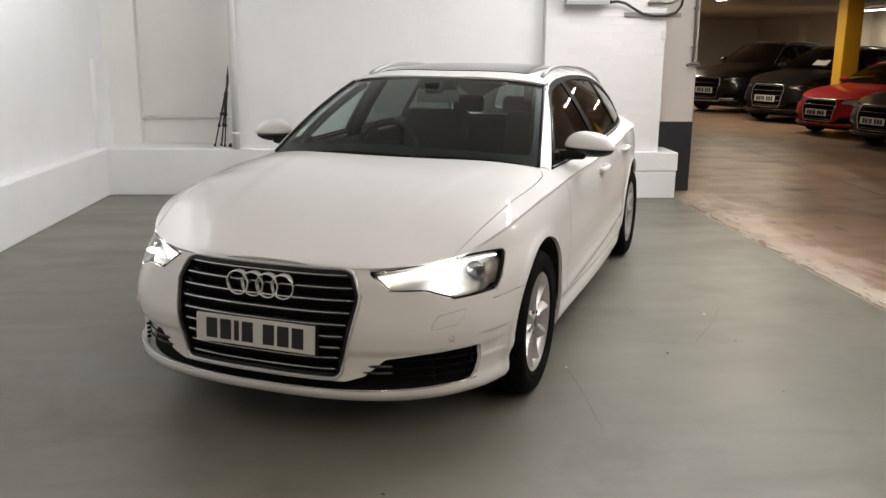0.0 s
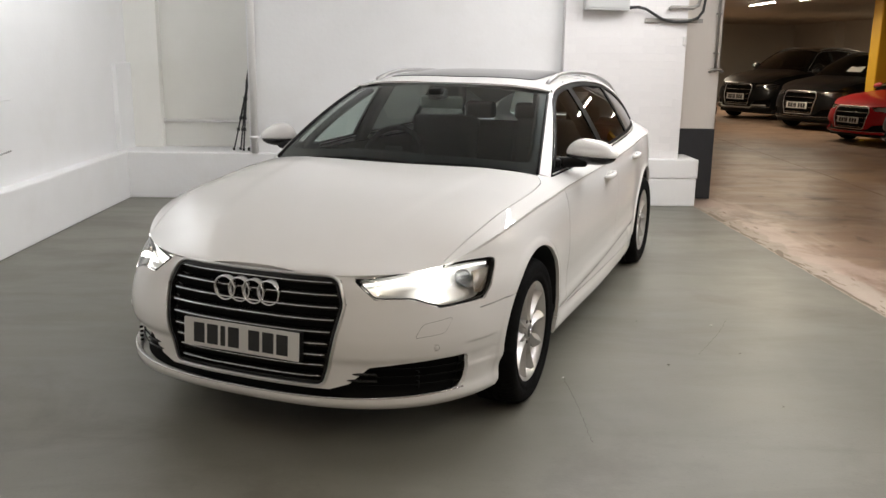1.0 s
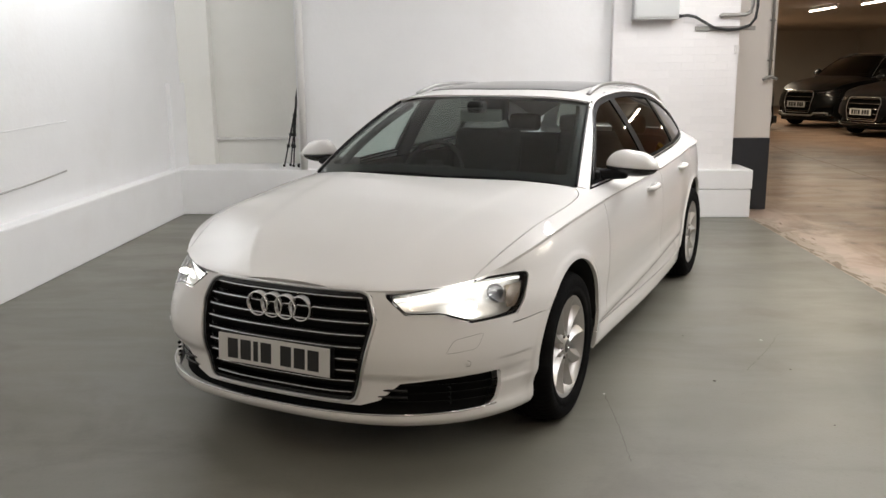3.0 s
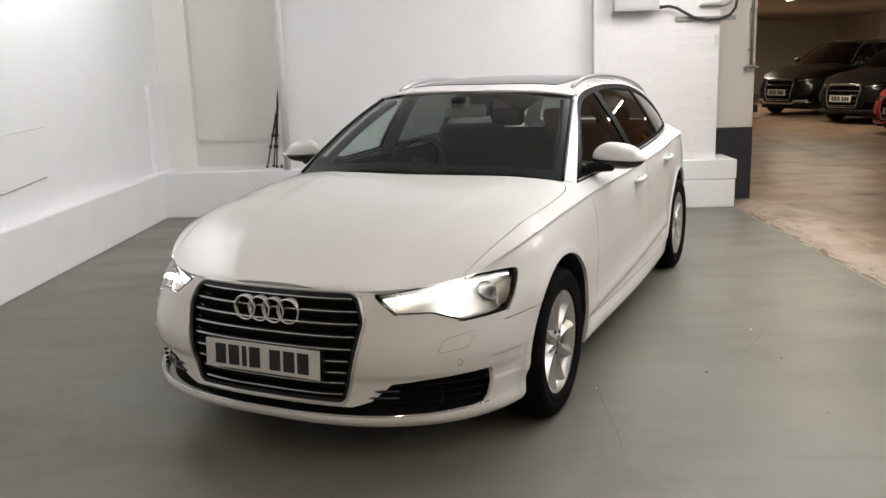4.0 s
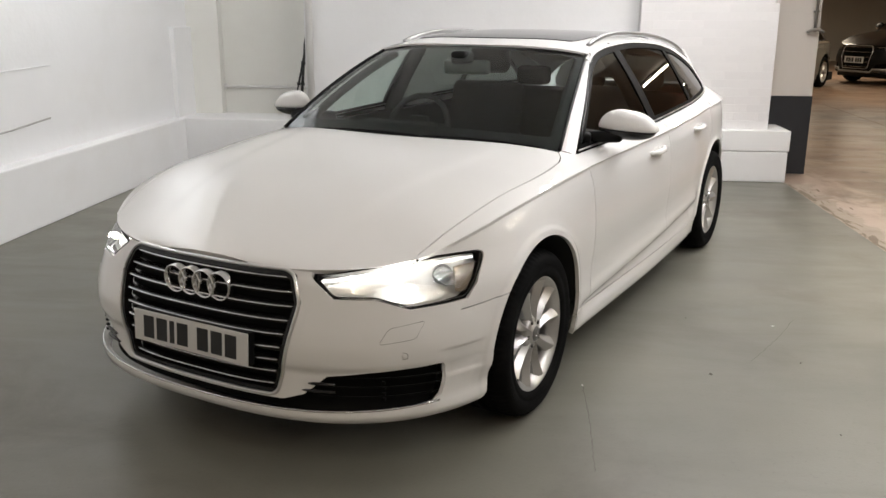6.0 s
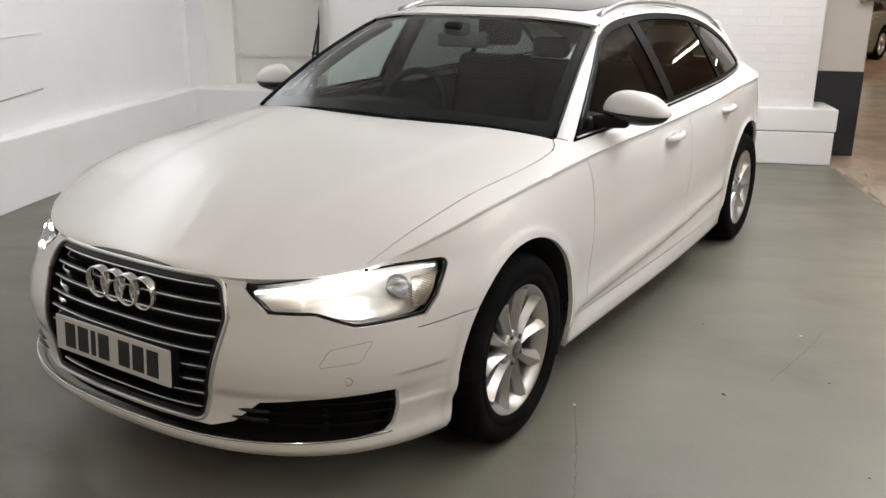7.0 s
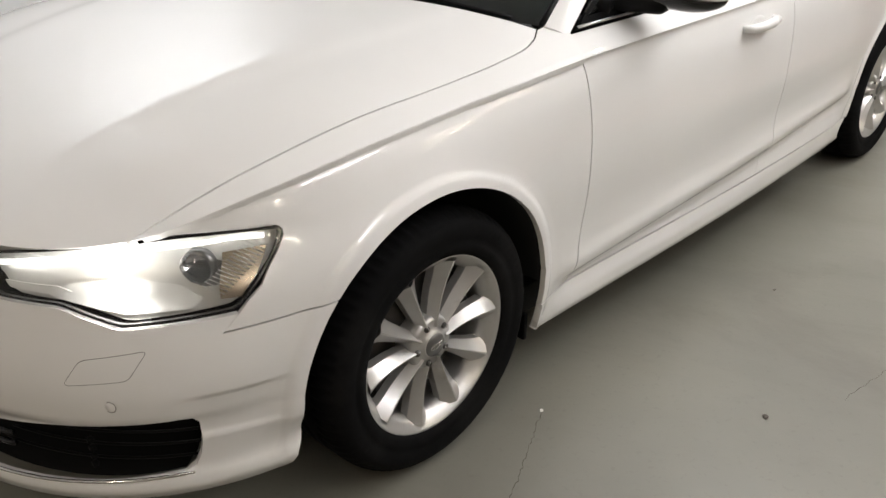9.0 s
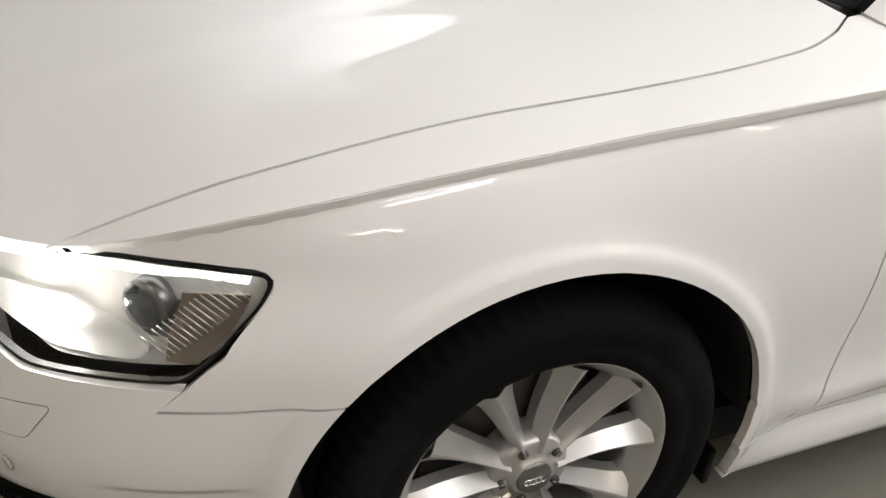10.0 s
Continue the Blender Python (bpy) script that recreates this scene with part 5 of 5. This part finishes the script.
room_part("wall_far", [(3.0, 30.0, 0, 22.0, 30.3, LANE_CEIL)], M["far_wall"], label="beige painted far wall", kind="structure")
room_part("wall_lane", [(14.5, -9.0, 0, 14.8, 30.0, LANE_CEIL)], M["far_wall"], label="beige painted lane wall", kind="structure")
room_part("wall_side_lane", [(3.2, 6.6, 0, 3.5, 30.0, LANE_CEIL)], M["far_wall"], label="beige painted wall", kind="structure")

# the painted concrete pillar beside the pier
pillar = room_part("pillar", [(3.325, 6.18, 0.757, 3.82, 6.75, CEIL)], M["pillar"], label="white painted concrete pillar with a dark lower band", category="pillar", bevel=0.006)
b = room_part("pillar_band", [(3.323, 6.177, 0, 3.823, 6.753, 0.757)], M["band"], pillar, "black painted lower band")


def tube_fitting(u, v, z, length, along, mat_body, tilt=0, hang=0):
    """A bare fluorescent batten: tray, two end caps and a lit tube."""
    ob = box_part("batten_light", (-length / 2, -0.03, 0.0, length / 2, 0.03, 0.05), mat_body, None, 0.006)
    ob.matrix_world = ROOM @ pose(u, v, z, 0, 0, 0 if along == "u" else 90) @ pose(0, 0, 0, tilt)
    if hang:
        for e in (-0.5, 0.5):
            bar("hanger", [(e, 0, 0.04), (e, 0, hang)], 0.004, M["pipe"], ob, sides=6)
    tagged(ob, "white fluorescent batten light; the bay's ones are unseen additions", "ceiling light", "ceiling battens")
    bar("lamp_tube", [(-length / 2 + 0.02, 0, -0.022), (length / 2 - 0.02, 0, -0.022)], 0.013, M["tube"], ob, "glowing fluorescent tube", 10)
    for s in (-1, 1):
        box_part("end_cap", (s * length / 2 - 0.018, -0.018, -0.04, s * length / 2 + 0.018, 0.018, 0.0), mat_body, ob, 0.004)
    return ob


# unseen fittings, made up to go with the bay's added lamps
for u, v, z, _, tilt, _, width in UNSEEN_BAY_LAMPS:
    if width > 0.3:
        # tray made up behind the left wall's fill lamp
        tray = box_part("wall_fill_panel", (-1.55, -width / 2 - 0.03, 0.004, 1.55, width / 2 + 0.03, 0.06), M["pipe_white"], None, 0.01)
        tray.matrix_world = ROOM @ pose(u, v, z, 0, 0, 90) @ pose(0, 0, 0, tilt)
        tagged(tray, "wide white panel added out of view as fill for the left wall", "ceiling light")
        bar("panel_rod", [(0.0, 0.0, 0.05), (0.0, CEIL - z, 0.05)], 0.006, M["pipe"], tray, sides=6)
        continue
    for d in (-0.78, 0.78):
        tube_fitting(u + (0.04 if tilt else 0), v + d, z + 0.035, 1.5, "v", M["pipe_white"], tilt, CEIL - z - 0.035 if not tilt else 0)
for u, v, _ in LANE_TUBES:
    tube_fitting(u, v, LANE_CEIL - 0.05, 1.5, "v", M["pipe_white"])

# pipes, box and cable on the back wall and pier
drain = bar("drain_pipe", [(-1.045, 5.872, 0.478), (-1.045, 5.872, CEIL)], 0.036, M["pipe_white"], None, sides=18, matrix=ROOM)
tagged(drain, "white painted vertical pipe on the plinth", "pipe")
for z in (0.62, 2.2):
    bar("pipe_collar", [(-1.045, 5.872, z), (-1.045, 5.872, z + 0.035)], 0.044, M["pipe_white"], drain, sides=18)
rail = bar("wall_pipe", [(-2.13, 6.43, 0.755), (-1.12, 6.43, 0.755)], 0.016, M["pipe_white"], None, sides=10, matrix=ROOM)
tagged(rail, "thin white painted pipe along the recess wall", "pipe")
bar("pipe_end", [(-2.12, 6.43, 0.725), (-2.12, 6.43, 0.785)], 0.02, M["pipe_white"], rail, sides=10)

stand = new("tripod")
stand.matrix_world = ROOM
tagged(stand, "black folded tripod leaning against the white pipe", "tripod")
for i, (u, v) in enumerate([(-1.31, 6.10), (-1.25, 6.14), (-1.20, 6.06)]):
    foot, head = Vector((u, v, 0.48)), Vector((-1.115 - 0.012 * i, 6.02 + 0.01 * i, 1.22))
    leg = bar("tripod_leg", [tuple(foot), tuple(foot.lerp(head, 0.45)), tuple(foot.lerp(head, 0.46)), tuple(head)], [0.007, 0.008, 0.011, 0.011], M["cable"], stand, sides=8)
    for t in (0.30, 0.46, 0.74):
        p = foot.lerp(head, t)
        bar("leg_lock", [tuple(p - Vector((0, 0, 0.016))), tuple(p + Vector((0, 0, 0.016)))], 0.016, M["cable"], leg, sides=8)
    bar("rubber_foot", [tuple(foot), tuple(foot + Vector((0, 0, 0.025)))], 0.013, M["cable"], leg, sides=8)
bar("tripod_head", [(-1.125, 6.02, 1.20), (-1.105, 6.01, 1.31), (-1.10, 6.0, 1.38)], [0.022, 0.018, 0.008], M["cable"], stand, sides=10)
shoe = box_part("camera_clamp", (-1.15, 6.0, 0.479, -1.06, 6.07, 0.52), M["cable"], None, 0.012, matrix=ROOM)
tagged(shoe, "small black clamp lying on the plinth", "clamp")

cab = room_part("wall_box", [(2.27, 5.60, 1.945, 2.70, 5.755, 2.50)], M["box_grey"], label="grey steel electrical box on the pier", category="electrical box", bevel=0.006)
room_part("box_door", [(2.285, 5.590, 1.965, 2.685, 5.602, 2.48)], M["box_grey"], cab, "", bevel=0.004)
bar("box_gland", [(2.70, 5.68, 1.975), (2.735, 5.68, 1.975)], 0.018, M["cable"], cab, sides=12)
tray = room_part("cable_tray", [(2.89, 5.735, 1.838, 3.47, 5.758, 1.880)], M["pipe"], label="grey steel cable tray on the pier", category="cable tray", bevel=0.003)
pts = [(2.73, 5.68, 1.975), (2.80, 5.68, 1.982), (2.88, 5.69, 1.965), (2.97, 5.70, 1.915), (3.06, 5.71, 1.868), (3.18, 5.71, 1.846), (3.30, 5.70, 1.85), (3.40, 5.69, 1.885), (3.45, 5.69, 1.95), (3.465, 5.69, 2.06), (3.46, 5.69, 2.4)]
cb = bar("power_cable", pts, 0.014, M["cable"], None, sides=10, matrix=ROOM)
tagged(cb, "thick black cable hanging from the electrical box", "cable")
cd = bar("conduit", [(3.12, 5.72, 1.965), (3.14, 5.72, 1.985), (3.36, 5.72, 1.985), (3.41, 5.72, 2.01), (3.425, 5.72, 2.07), (3.425, 5.72, 2.6)], 0.019, M["pipe"], None, sides=10, matrix=ROOM)
tagged(cd, "dark steel conduit bending up the pier", "conduit")
plug = room_part("wall_switch", [(3.288, 5.735, 1.62, 3.323, 5.764, 1.70)], M["pipe_white"], label="small white fitting on the pier's edge", category="fitting", bevel=0.004)
sp = bar("sprinkler_pipe", [(3.765, 6.14, 1.36), (3.765, 6.14, CEIL)], 0.014, M["pipe"], None, sides=10, matrix=ROOM)
tagged(sp, "grey conduit dropping down the pillar", "conduit")
bar("pipe_foot", [(3.69, 6.12, 1.355), (3.72, 6.12, 1.375), (3.765, 6.12, 1.385), (3.81, 6.12, 1.375), (3.84, 6.12, 1.355)], 0.016, M["pipe"], sp, sides=8)
for z in (1.55, 1.95):
    bar("pipe_clip", [(3.735, 6.15, z), (3.795, 6.15, z)], 0.010, M["pipe"], sp, sides=8)

# cracks and ledges on the left wall
for name, pts, r in (("wall_crack", [(LEFT + 0.001, 2.2, 0.66), (LEFT + 0.001, 2.66, 0.69), (LEFT + 0.001, 3.1, 0.705), (LEFT + 0.001, 3.60, 0.735)], 0.007), ("wall_crack", [(LEFT + 0.001, 2.2, 1.10), (LEFT + 0.001, 2.67, 1.10), (LEFT + 0.001, 3.67, 1.12)], 0.005)):
    # the thicker, lower ridge is a greyer colour than the wall
    c = bar(name, pts, r, M["ridge"] if r > 0.006 else M["wall"], None, sides=6, matrix=ROOM)
    tagged(c, "raised plaster ridge across the white wall", "trim", kind="structure")

# the garage beyond
col = room_part("column", [(9.62, 14.21, 0, 9.98, 14.57, LANE_CEIL)], M["yellow"], label="yellow painted concrete column", category="column", bevel=0.02)
for v in (22.0, 26.0):
    room_part("wall_rib", [(14.2, v, 0, 14.52, v + 0.5, LANE_CEIL)], M["far_wall"], label="beige painted wall rib", kind="structure")
pts = [(6.25, 13.5, 0.0), (6.15, 10.5, 0), (6.02, 8.0, 0), (5.86, 5.7, 0), (5.75, 3.0, 0)]
v, f = [], []
for u, w, z in pts:
    v += [(u - 0.011, w, 0.001), (u + 0.011, w, 0.001)]
f = [(2 * i, 2 * i + 1, 2 * i + 3, 2 * i + 2) for i in range(len(pts) - 1)]
ln = link_mesh("floor_joint", v, f, M["line"], None, matrix=ROOM, smooth=False)
tagged(ln, "dirty brown joint across the concrete lane", "floor joint", kind="structure")


def park(car, u, v, turn, sx=1.0, sy=1.0, sz=1.0):
    """Stands a car with its nose at u, v of the grid, turned from the aisle by turn degrees."""
    car.matrix_world = ROOM @ pose(u, v, 0, 0, 0, turn) @ Matrix.Diagonal((sx, sy, sz, 1))


estate = make_car("estate_car", "paint_white", "white estate car with lit headlamps, parked on the grey floor")
far_cars = [
    ("suv", "paint_grey", "dark grey sport utility car parked nose out", 8.36, 18.55, 1.07, 0.97, 1.25, -64),
    ("suv", "paint_black", "black sport utility car parked nose out", 8.62, 15.5, 1.03, 0.95, 1.17, -64),
    ("hatchback", "paint_red", "red hatchback parked nose out by the yellow column", 8.3, 12.5, 0.96, 0.88, 0.97, -72),
    ("saloon", "paint_black", "black saloon car parked nose out", 8.2, 10.4, 0.98, 0.92, 0.98, -76),
]
for name, paint, label, u, v, sx, sy, sz, turn in far_cars:
    c = make_car(name, paint, label, fine=False, rings=False, lit=False, cabin=False)
    park(c, u, v, turn, sx, sy, sz)
    tagged(c, group="parked cars")

for c in [o for o in scene.objects if o.parent is None and o.name.startswith("suv")]:
    if "black" in c["label"]:
        sheet = box_part("paper_sheet", (-0.16, -0.11, 0, 0.16, 0.11, 0.002), M["paper"], None, 0.0)
        tagged(sheet, "white paper sheet lying on the black car's windscreen", "paper")
        spot = screen(0.35, 0.28)
        sheet.matrix_world = c.matrix_world @ pose(float(spot[0]), float(spot[1]), float(spot[2]) + 0.006, 31, 0, 4)
    else:
        pts = [tuple(band(q, 0.24 + 0.05 * (abs(q) > 0.45)) + np.array([0, -0.012, 0])) for q in np.linspace(-0.8, 0.8, 40)]
        bar("skid_strip", pts, 0.018, M["pipe"], c, "silver skid strip", 8)
silver = make_car("saloon", "paint_beige", "silver beige saloon car parked beside the grey sport utility car", fine=False, rings=False, lit=False, cabin=False)
park(silver, 4.63, 15.15, -36, 0.98, 0.95, 1.0)
tagged(silver, group="parked cars")


# wear on the floors
def ribbon(name, edge_u, along, low, high, mat, label, z, seed):
    """A ragged strip along the edge between bay and lane."""
    rnd = np.random.default_rng(seed)
    n = int((along[1] - along[0]) / 0.025)
    vs = np.linspace(along[0], along[1], n)

    def rag(lo, hi):
        r = np.convolve(rnd.normal(size=n + 40), np.ones(17) / 17, "same")[20:-20] * 1.6 + rnd.normal(size=n) * 0.10
        return lo + (hi - lo) * np.clip(0.5 + 0.5 * r, 0, 1)
    a, b = edge_u + rag(-0.006, 0.004), edge_u + rag(low, high)
    v, f = [], []
    for i in range(n):
        v += [(a[i], vs[i], z), (b[i], vs[i], z)]
    f = [(2 * i, 2 * i + 1, 2 * i + 3, 2 * i + 2) for i in range(n - 1)]
    ob = link_mesh(name, v, f, mat, None, matrix=ROOM, smooth=False)
    tagged(ob, label, "trim", kind="structure")
    return ob


strip = ribbon("lane_edge", EDGE, (-3.0, 5.6), 0.03, 0.34, M["screed"], "pale worn screed strip along the lane's edge", 0.0, 3)
rnd = random.Random(11)
bm = bmesh.new()
for i in range(230):
    v0 = rnd.uniform(-0.5, 5.55)
    u0 = EDGE + abs(rnd.gauss(0.0, 0.012 if rnd.random() < 0.75 else 0.10))
    ln_, wd = rnd.uniform(0.02, 0.10), rnd.uniform(0.003, 0.012)
    if i >= 206:  # larger broken patches along the edge
        u0, ln_, wd = EDGE + 0.004, rnd.uniform(0.06, 0.22), rnd.uniform(0.012, 0.034)
    ring = []
    turn = rnd.gauss(0, 0.10)
    for k in range(10):
        w = 2 * math.pi * k / 10
        r = rnd.uniform(0.55, 1.0)
        du, dv = wd * r * math.cos(w), ln_ * r * math.sin(w)
        ring.append(bm.verts.new((u0 + du * math.cos(turn) - dv * math.sin(turn) + wd, v0 + du * math.sin(turn) + dv * math.cos(turn), 0.002 + 0.000004 * i)))
    bm.faces.new(ring)
chips = part("chip", bm, M["chip"], strip)
tagged(chips, "dark chips broken out of the edge", kind="stuff")


def crack(points, width, seed):
    """A hairline crack in the paint: a thin jagged strip."""
    rr = random.Random(seed)
    v, f = [], []
    for i, (x, y) in enumerate(points):
        j = rr.uniform(-0.004, 0.004)
        w = width * rr.uniform(0.4, 1.0) * (0.3 if i in (0, len(points) - 1) else 1)
        v += [(x + j - w, y, 0.0012), (x + j + w, y, 0.0012)]
    f = [(2 * i, 2 * i + 1, 2 * i + 3, 2 * i + 2) for i in range(len(points) - 1)]
    ob = link_mesh("floor_crack", v, f, M["leaf"], None, smooth=False)
    tagged(ob, "hairline crack in the painted floor", "crack", kind="structure")


line = curve((0.64, 1.25), (1.02, 1.09), (1.29, 0.96))
crack([(float(line(y)), float(y)) for y in np.linspace(0.64, 1.29, 60)], 0.0012, 5)
crack([(1.55 + 0.05 * math.sin(y * 3), float(y)) for y in np.linspace(1.9, 2.6, 40)], 0.0010, 6)


def crumb(x, y, size, mat, label, seed):
    rr = random.Random(seed)
    bm = bmesh.new()
    bmesh.ops.create_icosphere(bm, subdivisions=2, radius=size)
    for v in bm.verts:
        v.co = (v.co.x * rr.uniform(0.6, 1.2), v.co.y * rr.uniform(0.5, 0.9), (v.co.z + size) * 0.28)
    ob = part("crumb", bm, mat, None)
    ob.matrix_world = pose(x, y, 0.0004, 0, 0, rr.uniform(0, 180))
    tagged(ob, label, "debris", "crumbs on the floor")


for i, (x, y, size) in enumerate([(1.40, 1.68, 0.010), (1.72, 2.01, 0.007), (0.63, -0.16, 0.008), (1.62, -0.05, 0.006), (1.12, 2.35, 0.006), (1.95, 1.35, 0.005)]):
    crumb(x, y, size, M["leaf"], "small dark crumb of dirt on the grey floor", i)
crumb(0.96, 1.29, 0.007, M["paper"], "small white scrap on the grey floor", 9)
crumb(1.53, 2.45, 0.008, M["paper"], "small white scrap on the grey floor", 10)

# bricks of the pier
row, course = 0, 0.0752
me_cache = {}
z = 0.486
while z < CEIL - course:
    u = 2.104 + (0.0 if row % 2 else -0.1125)
    while u < 3.323:
        a, b = max(u, 2.104), min(u + 0.2246, 3.323)
        if b - a > 0.03:
            wide = round(b - a, 3)
            if wide not in me_cache:
                bm = bmesh.new()
                box(bm, 0, 0, 0, wide, 0.03, course - 0.0020, 0.0012, segments=1)
                me = bpy.data.meshes.new("brick")
                bm.to_mesh(me)
                bm.free()
                me.materials.append(M["brick"])
                me_cache[wide] = me
            o = new("brick", me_cache[wide])
            o.parent = pier
            o.location = (a, 5.7590 + random.uniform(0, 0.0015), z + random.uniform(-0.001, 0.001))
            o.rotation_euler = (0, random.uniform(-0.004, 0.004), random.uniform(-0.004, 0.004))
        u += 0.225
    z += course
    row += 1
